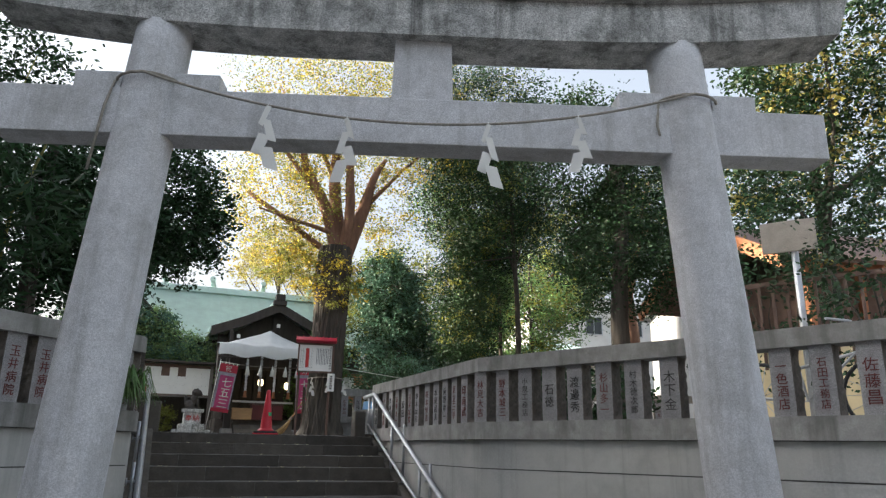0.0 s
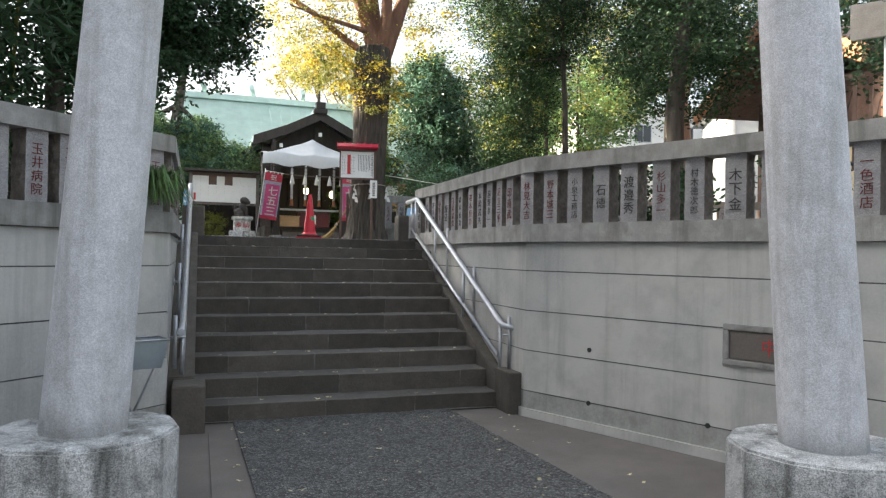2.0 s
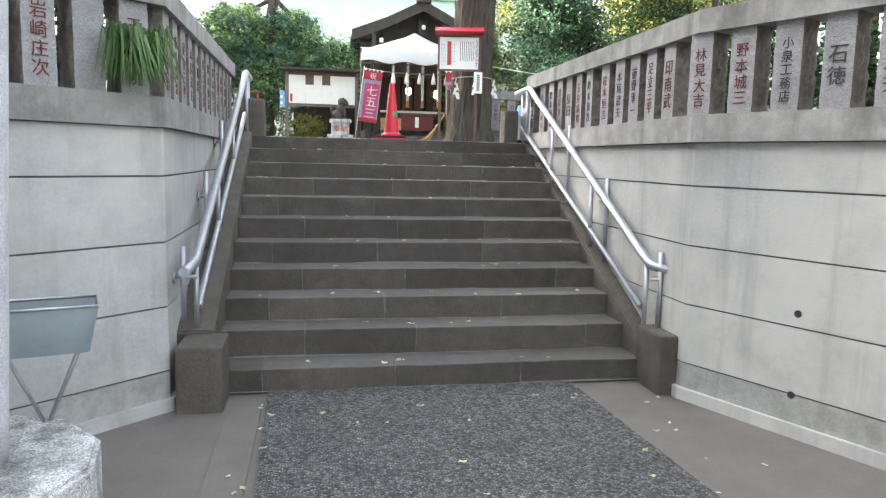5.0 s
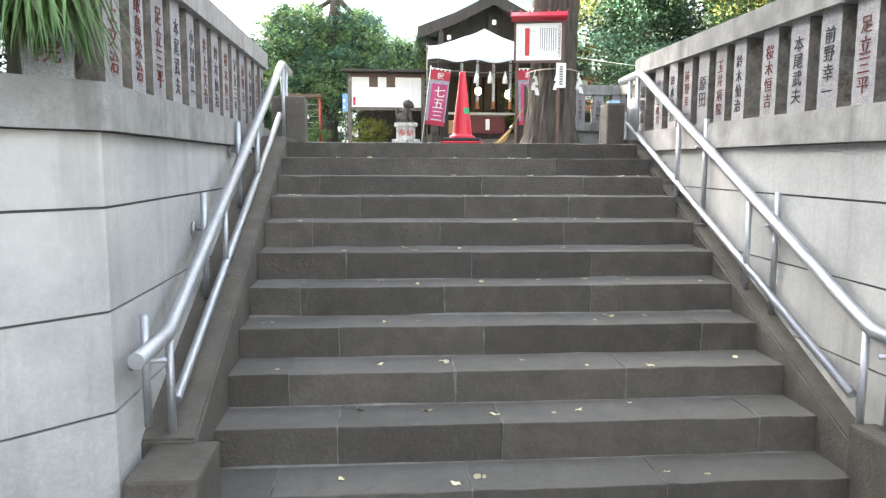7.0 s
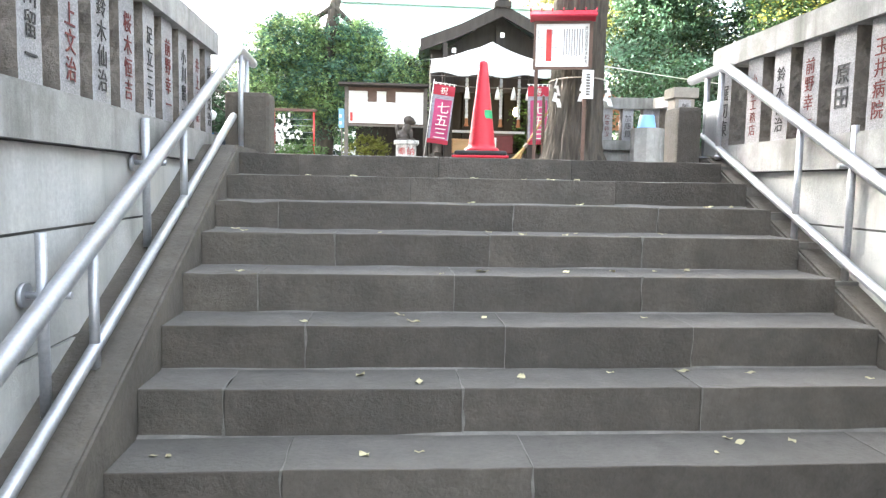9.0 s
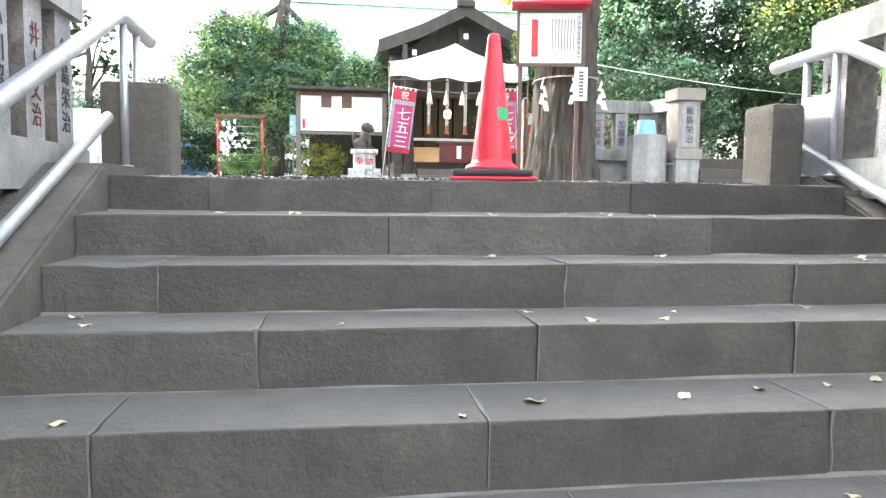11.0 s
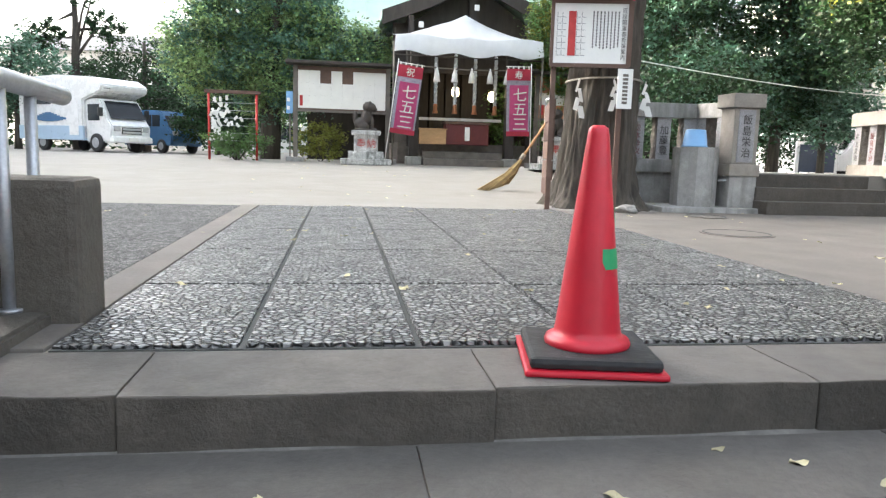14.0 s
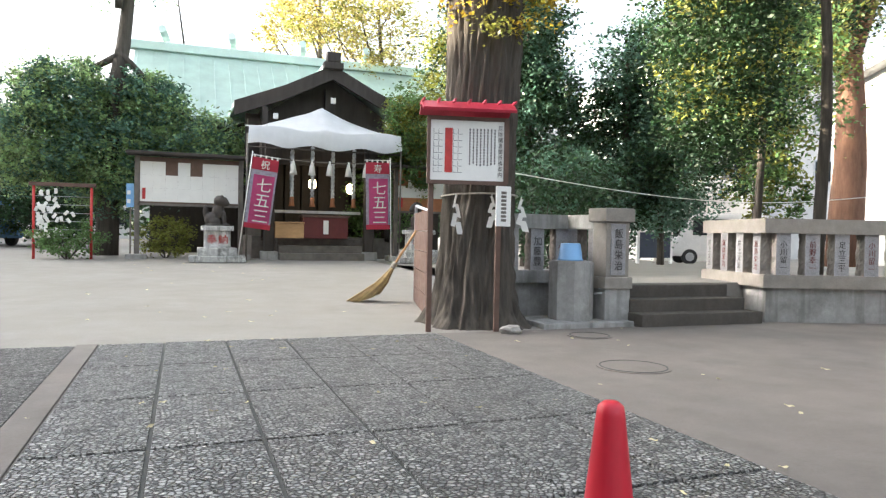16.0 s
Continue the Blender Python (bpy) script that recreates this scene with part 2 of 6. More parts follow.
M["roof_tile"] = mat("roof_tile", (0.12, 0.125, 0.13), 0.6, 0.2, 5, 0.3, 40)
M["lamp"] = mat("lamp_glass", (0.9, 0.75, 0.5), 0.4, 0.02, 3, 0, 30)
lb = M["lamp"].node_tree.nodes["Principled BSDF"]
lb.inputs["Emission Color"].default_value = (1, 0.75, 0.4, 1)
lb.inputs["Emission Strength"].default_value = 2.0


# ---- mesh helpers ----
def part(name, bm, material, parent=None, label=""):
    me = bpy.data.meshes.new(name)
    bm.to_mesh(me)
    bm.free()
    me.materials.append(material)
    ob = new(name, me)
    ob.parent = parent
    if label:
        ob["label"] = label
    return ob


def thing(name, at, label, category, group="", turn=0.0):
    ob = new(name)
    ob.matrix_world = pose(*at, 0, 0, turn)
    ob.empty_display_size = 0.1
    return tagged(ob, label, category, group)


def structure(name, bm, material, label):
    return tagged(part(name, bm, material), label, "structure", "", "structure")


def box(bm, x0, x1, y0, y1, z0, z1, bev=0.0, turn=None):
    g = bmesh.ops.create_cube(bm, size=1)
    vs = g["verts"]
    for v in vs:
        v.co = Vector((x0 + (v.co.x + 0.5) * (x1 - x0), y0 + (v.co.y + 0.5) * (y1 - y0), z0 + (v.co.z + 0.5) * (z1 - z0)))
    if bev:
        es = list({e for v in vs for e in v.link_edges})
        r = bmesh.ops.bevel(bm, geom=es, offset=bev, segments=2, affect="EDGES", profile=0.6)
        vs = list({v for f in r["faces"] for v in f.verts} | {v for v in vs if v.is_valid})
    if turn is not None:
        bmesh.ops.transform(bm, matrix=turn, verts=vs)
    return vs


def boxes(*args, bev=0.0):
    bm = bmesh.new()
    for a in args:
        box(bm, *a, bev=bev)
    return bm


def prism(bm, pts, z0, z1, bev=0.0):
    """An upright prism on the outline pts."""
    vs = [bm.verts.new((x, y, z0)) for x, y in pts]
    f = bm.faces.new(vs)
    if f.normal.z > 0 or sum(a[0] * b[1] - b[0] * a[1] for a, b in zip(pts, pts[1:] + pts[:1])) > 0:
        f.normal_flip()
    r = bmesh.ops.extrude_face_region(bm, geom=[f])
    top = [v for v in r["geom"] if isinstance(v, bmesh.types.BMVert)]
    for v in top:
        v.co.z = z1
    if bev:
        es = [e for e in bm.edges if all(v in top for v in e.verts)]
        bmesh.ops.bevel(bm, geom=es, offset=bev, segments=2, affect="EDGES")
    bmesh.ops.recalc_face_normals(bm, faces=bm.faces)


def tube(bm, pts, radii, n=12, cap=True, wobble=0.0):
    """A round limb or pipe along pts."""
    pts = [Vector(p) for p in pts]
    if isinstance(radii, (int, float)):
        radii = [radii] * len(pts)
    rings = []
    up = None
    for i, p in enumerate(pts):
        d = (pts[min(i + 1, len(pts) - 1)] - pts[max(i - 1, 0)]).normalized()
        if up is None:
            up = d.orthogonal().normalized()
        up = (up - d * up.dot(d)).normalized()
        side = d.cross(up)
        ring = []
        for k in range(n):
            a = 2 * math.pi * k / n
            r = radii[i] * (1 + wobble * noise.noise(Vector((math.cos(a) * 2, math.sin(a) * 2, p.z * 0.6 + p.x))))
            ring.append(bm.verts.new(p + (up * math.cos(a) + side * math.sin(a)) * r))
        rings.append(ring)
    for a, b in zip(rings, rings[1:]):
        for k in range(n):
            f = bm.faces.new((a[k], a[(k + 1) % n], b[(k + 1) % n], b[k]))
            f.smooth = True
    if cap:
        bm.faces.new(rings[0][::-1])
        bm.faces.new(rings[-1])
    return bm


def lathe(bm, prof, n=24, at=(0, 0, 0)):
    """A round body from (radius, height) pairs."""
    return tube(bm, [(at[0], at[1], at[2] + z) for r, z in prof], [r for r, z in prof], n)


def bend(pts, r=0.06, n=4):
    """The line pts with its corners rounded."""
    pts = [Vector(p) for p in pts]
    out = [pts[0]]
    for a, b, c in zip(pts, pts[1:], pts[2:]):
        p, q = b + (a - b).normalized() * r, b + (c - b).normalized() * r
        for k in range(n + 1):
            t = k / n
            out.append(p * (1 - t) ** 2 + b * 2 * t * (1 - t) + q * t * t)
    return out + [pts[-1]]


def quadmesh(name, verts, faces, material, parent=None, label=""):
    me = bpy.data.meshes.new(name)
    me.from_pydata(verts, [], faces)
    me.materials.append(material)
    ob = new(name, me)
    ob.parent = parent
    if label:
        ob["label"] = label
    return ob


# ---- writing ----
def letter_meshes(words):
    """Meshes of upright-written words, one character a line, 1 high in all, in the XZ plane, facing -Y."""
    made = {}
    for w in words:
        c = bpy.data.curves.new("letters", "FONT")
        c.body, c.size, c.align_x, c.extrude, c.space_line, c.resolution_u = "\n".join(w), 1.0, "CENTER", 0.012, 1.0, 2
        made[w] = new("letters", c)
    deps = bpy.context.evaluated_depsgraph_get()
    out = {}
    for w, ob in made.items():
        me = bpy.data.meshes.new_from_object(ob.evaluated_get(deps))
        co = np.array([v.co for v in me.vertices]).reshape(-1, 3)
        if len(co):
            lo, hi = co.min(0), co.max(0)
            co = (co - (lo + hi) / 2) / max(hi[0] - lo[0], hi[1] - lo[1])
            for v, p in zip(me.vertices, co):
                v.co = (p[0], -p[2], p[1])
        me.materials.clear()
        out[w] = me
    for ob in made.values():
        c = ob.data
        bpy.data.objects.remove(ob)
        bpy.data.curves.remove(c)
    return out


WORDS = ["小泉工務店", "石徳", "杉山多一", "村木徳次郎", "木下金", "一色酒店", "石田工務店", "佐藤昌", "岩崎庄次", "林見大吉", "野本城三",
         "渡邉秀", "鈴木仙治", "桜木恒吉", "本尾武夫", "前野幸一", "足立三平", "堀切東", "小川留一", "井上文治", "飯島栄治", "松本幹次",
         "加藤豊", "小川", "七五三", "祝", "寿", "中", "奉納", "厄除開運御祈祷案内", "玉井病院", "印南武", "原田"]
LETTERS = letter_meshes(sorted(set("".join(WORDS))))


def write(word, parent, at, height, material, turn=0.0, squeeze=1.0, name="inscription"):
    """The word written downwards, its thin strokes in one mesh."""
    V, F = [], []
    step = 1 / len(word)
    for k, ch in enumerate(word):
        v0 = len(V)
        V += [(v.co.x * step * 0.88, v.co.y * step, v.co.z * step * 0.88 + 0.5 - step * (k + 0.5)) for v in LETTERS[ch].vertices]
        F += [tuple(v0 + i for i in p.vertices) for p in LETTERS[ch].polygons]
    ob = quadmesh(name, V, F, material, parent)
    ob["kind"] = "stuff"
    ob.matrix_local = pose(*at, 0, 0, turn) @ Matrix.Diagonal((height * squeeze, height, height, 1))
    return ob


# ---- ground ----
TOP = 1.908
# front edge and height of each worn step
STEP_Y = [-0.035, 0.303, 0.638, 0.979, 1.32, 1.63, 1.968, 2.309, 2.613, 2.914, 3.278]
STEP_Z = [0.153, 0.358, 0.543, 0.728, 0.916, 1.106, 1.289, 1.462, 1.617, 1.767, TOP]


def upper(y):
    return TOP + 0.0198 * min(max(y - 9.0, 0), 13)


def ground():
    bm = bmesh.new()
    vs = [bm.verts.new(p) for p in ((-400, -400, -0.03), (400, -400, -0.03), (400, 600, -0.03), (-400, 600, -0.03))]
    bm.faces.new(vs)
    structure("ground", bm, M["strip"], "grey-brown concrete ground reaching to the horizon")
    # terrace: upper level in strips, with the stair bay left open
    bm = bmesh.new()
    ys = [3.62, 9.0, 12, 16, 22, 200]
    for a, b in zip(ys, ys[1:]):
        q = [bm.verts.new((x, y, upper(y) - 0.004)) for x, y in ((-200, a), (4.4, a), (4.4, b), (-200, b))]
        bm.faces.new(q)
    rise = [(3.62, TOP), (9.55, TOP), (9.6, 2.37), (11.5, 2.36), (26, 1.95), (200, 1.95)]
    for (a, za), (b, zb) in zip(rise, rise[1:]):
        bm.faces.new([bm.verts.new(p) for p in ((4.4, a, za - 0.004), (200, a, za - 0.004), (200, b, zb - 0.004), (4.4, b, zb - 0.004))])
    structure("pavement_upper", bm, M["concrete"], "pale grey concrete forecourt of the shrine")


ground()


def lower_paving():
    bm = bmesh.new()
    pts = [(-0.98, -0.02), (1.32, -0.02), (1.5, -3.4), (1.9, -9), (2.5, -30), (-1.4, -30), (-0.9, -9), (-0.91, -3.0)]
    prism(bm, pts, -0.06, -0.012)
    structure("road", bm, M["asphalt"], "dark asphalt path with pale chips leading to the stairs")
    bm = boxes((-1.22, -1.0, -6.0, -0.42, -0.06, -0.016), bev=0.004)
    structure("trim_kerb", bm, M["strip"], "narrow brown concrete edging strip along the path")


lower_paving()


# ---- stairs ----
XL, XR = -1.35, 1.9
CUTS = [(-1.02, -0.05, 0.92), (-0.72, 0.15, 1.57), (-1.01, -0.07, 0.93), (-0.75, 0.14, 1.53), (-1.02, -0.08, 0.91), (-0.74, 0.14, 1.0),
        (-1.0, -0.06, 0.88), (-0.66, 0.16, 1.0), (-1.0, 0.34, 1.2), (-0.25, 1.04), (-0.96, -0.05, 0.85)]


def stairs():
    root = thing("stairs", (0, 0, 0), "flight of eleven worn dark stone steps", "stairs")
    root["kind"] = "structure"
    rnd = random.Random(4)
    body = bmesh.new()
    for k in range(1, 12):
        box(body, XL - 0.2, XR + 0.2, STEP_Y[k - 1] + 0.03, 3.62, ([0] + STEP_Z)[k - 1] - 0.05, STEP_Z[k - 1] - 0.02)
    part("core", body, M["mortar"], root)
    seam = bmesh.new()
    for k in range(1, 12):
        n = 90
        y, z = STEP_Y[k - 1], ([-0.012] + STEP_Z)[k - 1]
        pts = []
        for i in range(n + 1):
            x = XL + (XR - XL) * i / n
            w = 0.003 + 0.011 * max(0, noise.noise(Vector((x * 3, k * 7.3, 0))) + 0.25)
            pts.append((x, w))
        a = [seam.verts.new((x, y - w - 0.004, z - 0.002)) for x, w in pts]
        b = [seam.verts.new((x, y + 0.004, z + w * 0.8)) for x, w in pts]
        for i in range(n):
            seam.faces.new((a[i], a[i + 1], b[i + 1], b[i]))
    part("mortar_seam", seam, M["mortar"], root, "pale crumbling mortar line")
    for k in range(1, 12):
        y0, z1 = STEP_Y[k - 1], STEP_Z[k - 1]
        z0 = ([-0.02] + STEP_Z)[k - 1]
        depth = STEP_Y[k] - y0 + 0.02 if k < 11 else 0.37
        cuts = [XL, *CUTS[k - 1], XR]
        for x in cuts[1:-1] if k < 10 else ():
            # crumbling mortar in the upright joint and across the tread
            bm = bmesh.new()
            n = 14
            rows = []
            for i in range(n + 1):
                t = i / n
                w = 0.0018 + 0.009 * max(0, noise.noise(Vector((x * 9, k * 3.1, t * 5)))) + 0.02 * max(0, noise.noise(Vector((x * 7, k * 5.3, 2)))) * max(0, 1 - abs(t - 0.5) * 7)
                c = x + 0.008 * noise.noise(Vector((t * 4, k, x)))
                y, z = (y0 - 0.0075, z0 + (z1 - z0) * t * 2) if t < 0.5 else (y0 - 0.008 + (depth - 0.04) * (t - 0.5) * 2, z1 + 0.0035)
                rows.append([bm.verts.new((c - w, y, z)), bm.verts.new((c + w, y, z))])
            for p, q in zip(rows, rows[1:]):
                bm.faces.new((p[0], p[1], q[1], q[0]))
            part("mortar_joint", bm, M["mortar"], root)
        for a, b in zip(cuts, cuts[1:]):
            bm = bmesh.new()
            j = rnd.uniform(-0.004, 0.004)
            box(bm, a + 0.0006, b - 0.0006, y0 + j, y0 + depth, z0 - 0.01, z1 + rnd.uniform(-0.003, 0.002), bev=0.005)
            bmesh.ops.subdivide_edges(bm, edges=[e for e in bm.edges if e.calc_length() > 0.3], cuts=7)
            for v in bm.verts:
                if v.co.y < y0 + 0.05 and v.co.z > z1 - 0.03:
                    q = noise.noise(v.co * 5) * 0.006 - 0.002
                    v.co.y -= q
                    v.co.z += min(0, noise.noise(v.co * 9) * 0.012)
            bm.normal_update()
            # upward faces take a paler stone, with light from above set in its colour
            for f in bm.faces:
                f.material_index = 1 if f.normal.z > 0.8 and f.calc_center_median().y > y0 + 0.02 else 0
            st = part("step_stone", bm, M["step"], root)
            st.data.materials.append(M["edge"] if k == 11 else M["step_lit_top"])
    # sloping side kerbs
    for x0, x1, k0, k1 in ((XL - 0.3, XL, 0.44, 3.25), (XR, XR + 0.2, 0.3, 3.5)):
        bm = bmesh.new()
        prof = [(-0.02, -0.05), (-0.02, k0), (k1, 1.955), (4.1, 1.955), (4.1, -0.05)]
        vs = [bm.verts.new((x0, y, z)) for y, z in prof]
        f = bm.faces.new(vs)
        r = bmesh.ops.extrude_face_region(bm, geom=[f])
        for v in r["geom"]:
            if isinstance(v, bmesh.types.BMVert):
                v.co.x = x1
        bmesh.ops.recalc_face_normals(bm, faces=bm.faces)
        bmesh.ops.bevel(bm, geom=list(bm.edges), offset=0.012, segments=2, affect="EDGES")
        part("side_kerb", bm, M["step"], root)
    for x0, x1 in ((-1.55, -1.25), (1.88, 2.1)):
        bm = boxes((x0, x1, -0.4, 0.02, -0.05, 0.42), bev=0.02)
        part("newel_block", bm, M["step"], root)


stairs()

# ---- terrace paving ----
SX = [-1.25, -0.73, -0.21, 0.315, 0.845, 1.37, 1.85]
SY = [3.66, 4.63, 5.70, 6.77, 7.84, 8.95]


def slabs():
    root = thing("pavement_slabs", (0, 0, TOP), "rows of square pebble-faced concrete paving slabs", "paving")
    root["kind"] = "structure"
    bed = boxes((SX[0], SX[-1], SY[0], SY[-1], -0.05, 0.001))
    part("joint_bed", bed, M["groove"], root)
    for i, (a, b) in enumerate(zip(SX, SX[1:])):
        for j, (c, d) in enumerate(zip(SY, SY[1:])):
            bm = boxes((a + (0.017 if i in (1, 2, 3) else 0.005), b - (0.005), c + 0.012, d - 0.012, -0.04, 0.012 + 0.002 * ((i * 7 + j * 3) % 3)), bev=0.004)
            part("paving_slab", bm, M["pebble"], root)
    bm = boxes((-1.43, -1.262, 3.66, 9.0, -0.05, 0.008), bev=0.005)
    part("border_strip", bm, M["strip"], root)
    bm = boxes((-7.5, -1.44, 3.9, 8.95, -0.05, 0.004))
    part("asphalt_patch", bm, M["asphalt"], root)
    bm = boxes((1.862, 13.0, 3.7, 9.02, -0.05, 0.003))
    part("concrete_patch", bm, M["strip"], root)


slabs()


# ---- retaining walls and stone fences ----
COPE0, COPE1, POST1, RAIL1 = 1.85, 2.04, 2.60, 2.76
LINE_R = [(2.06, 3.75), (2.02, -0.46), (3.32, -3.35), (3.95, -5.0), (7.0, -9.5)]
LINE_L = [(-1.62, 3.75), (-1.6, -0.3), (-2.44, -1.1), (-8.0, -6.5)]


def offset(line, d):
    """The line moved d to its right."""
    pts = [Vector(p) for p in line]
    out = []
    for i, p in enumerate(pts):
        t0 = (p - pts[i - 1]).normalized() if i else (pts[1] - p).normalized()
        t1 = (pts[i + 1] - p).normalized() if i < len(pts) - 1 else t0
        n0, n1 = Vector((t0.y, -t0.x)), Vector((t1.y, -t1.x))
        m = (n0 + n1).normalized()
        out.append(tuple(p + m * d / max(0.4, m.dot(n0))))
    return out


def band(line, d0, d1, z0, z1, bev=0.0):
    bm = bmesh.new()
    prism(bm, offset(line, d0) + offset(line, d1)[::-1], z0, z1, bev)
    return bm


def retaining(name, line, s, earth):
    """s: +1 where the earth lies to the right of the line's direction."""
    root = thing(name, (0, 0, 0), "pale grey concrete retaining wall with horizontal joints", "wall")
    root["kind"] = "structure"
    part("wall_core", band(line, s * 0.012, s * 0.5, -0.1, COPE0 - 0.002), M["groove"], root)
    zs = [-0.08, 0.245, 0.68, 1.11, 1.54, COPE0]
    for a, b in zip(zs, zs[1:]):
        part("course", band(line, 0.0, s * 0.3, a + 0.006, b - 0.006), M["wall_damp"] if a < 0 else M["wall"], root)
    part("foot", band(line, s * -0.03, s * 0.1, -0.08, 0.06), M["wall"], root)
    bm = bmesh.new()
    prism(bm, earth, -0.1, 1.915)
    part("earth", bm, M["gravel"], root, "grey gravel bed behind the wall")


retaining("wall_east", LINE_R, -1, [(2.36, 3.66), (2.34, -0.38), (3.6, -3.25), (4.23, -4.9), (7.3, -9.4), (60, -9.4), (60, 3.66)])
retaining("wall_west", LINE_L, 1, [(-1.9, 3.66), (-1.9, -0.18), (-2.66, -0.9), (-8.2, -6.3), (-60, -6.3), (-60, 3.66)])


def tablet_post(w=0.19, d=0.17, h=POST1 - COPE1, rough=0.02):
    """A stone slab with a dressed front and rough-hewn sides."""
    bm = bmesh.new()
    nz, ny = 14, 6
    rows = []
    for i in range(nz + 1):
        z = h * i / nz
        ring = [(-w / 2, -d / 2), (w / 2, -d / 2)]
        ring += [(w / 2, -d / 2 + d * k / ny) for k in range(1, ny + 1)]
        ring += [(-w / 2, d / 2 - d * k / ny) for k in range(ny)]
        out = []
        for x, y in ring:
            q = (noise.noise(Vector((x * 3, y * 22, z * 16))) + 0.5 * noise.noise(Vector((x, y * 50, z * 40)))) * rough
            t = min(1, (y + d / 2) / (d * 0.25))
            out.append(bm.verts.new((x + math.copysign(1, x) * (q * t - 0.004 * (1 - t) + 0.004 * noise.noise(Vector((x, 3, z * 30)))), y, z)))
        rows.append(out)
    n = len(rows[0])
    for a, b in zip(rows, rows[1:]):
        for k in range(n):
            f = bm.faces.new((a[k], a[(k + 1) % n], b[(k + 1) % n], b[k]))
            f.material_index = 0 if k == 0 else 1
    bm.faces.new(rows[0][::-1])
    bm.faces.new(rows[-1])
    return bm


def fence_run(name, line, s, gap, names_by_leg, label, skip_ends=0.14, mats=("fence", "tablet", "fence"), levels=(COPE0, COPE1, POST1, RAIL1), stone=0.19, spots=None):
    root = thing(name, (0, 0, 0), label, "stone fence")
    c0, c1, p1, r1 = levels
    part("coping", band(line, s * -0.05, s * 0.30, c0, c1, 0.012), M[mats[0]], root)
    part("top_rail", band(line, s * -0.04, s * 0.2, p1, r1, 0.014), M[mats[2]], root)
    mesh = None
    rnd = random.Random(len(name))
    mid = offset(line, s * 0.085)
    for leg, (a, b) in enumerate(zip(mid, mid[1:])):
        a, b = Vector(a), Vector(b)
        d = (b - a).normalized()
        ln = (b - a).length
        n = max(1, round((ln - 2 * skip_ends) / gap))
        face = math.degrees(math.atan2(d.y, d.x)) + (0 if s < 0 else 180)
        words = names_by_leg[leg] if leg < len(names_by_leg) else []
        along = [skip_ends + (ln - 2 * skip_ends) * k / n for k in range(n + 1)]
        if spots and leg in spots:
            o = Vector(line[leg]) + Vector((d.y, -d.x)) * s * 0.085
            along, a, words = [q for q, w in spots[leg]], o, [w for q, w in spots[leg]]
        for k, q in enumerate(along):
            p = a + d * q
            if mesh is None:
                ob = part("post", tablet_post(stone, 0.17, p1 - c1), M[mats[1]], root)
                mesh = ob.data
                mesh.materials.append(M["hewn"] if mats[0] == "fence" else M["fence_pale"])
            else:
                ob = new("post", mesh)
                ob.parent = root
            ob.matrix_local = pose(p.x, p.y, c1, 0, 0, face + rnd.uniform(-2, 2))
            if words:
                w = words[k % len(words)]
                if w:
                    ink = M["ink_red"] if rnd.random() < 0.55 else M["ink_black"]
                    h = min((p1 - c1) * 0.74, 0.125 * len(w))
                    write(w, ob, (0, -0.0895, (p1 - c1) * 0.46), h, ink, squeeze=1.0)
    return root


# places of the inscribed posts along each leg of the east fence, from the stair top down
SPOTS_R = {0: list(zip((0.14, 0.56, 0.89, 1.2, 1.5, 1.8, 2.09, 2.49, 2.82, 3.13, 3.44, 3.745),
                       ("堀切東", "小泉工務店", "鈴木仙治", "前野幸一", "原田", "玉井病院", "鈴木仙治", "桜木恒吉", "本尾武夫", "前野幸一", "足立三平", "印南武"))),
           1: list(zip((0.0, 0.32, 0.63, 0.945, 1.26, 1.6, 1.92, 2.29, 2.6, 2.92),
                       ("林見大吉", "野本城三", "小泉工務店", "石徳", "渡邉秀", "杉山多一", "村木徳次郎", "木下金", "", ""))),
           2: list(zip((0.12, 0.44, 0.79, 1.14, 1.5), ("一色酒店", "石田工務店", "佐藤昌", "", "")))}
L0 = ["飯島栄治", "井上文治", "小川留一", "前野幸一", "足立三平", "桜木恒吉", "鈴木仙治", "井上文治", "小川留一", "本尾武夫", "足立三平"]
L1 = ["玉井病院", "", "岩崎庄次"]
fence_run("stone_fence", LINE_R, -1, 0.315, [], "weathered grey stone fence of inscribed tablet posts on a retaining wall", spots=SPOTS_R)
fence_run("stone_fence", LINE_L, 1, 0.315, [L0, L1, L1], "weathered grey stone fence of inscribed tablet posts with a grass tuft")


# ---- torii ----
TL, TR = Vector((-2.0, -2.46)), Vector((2.36, -4.02))


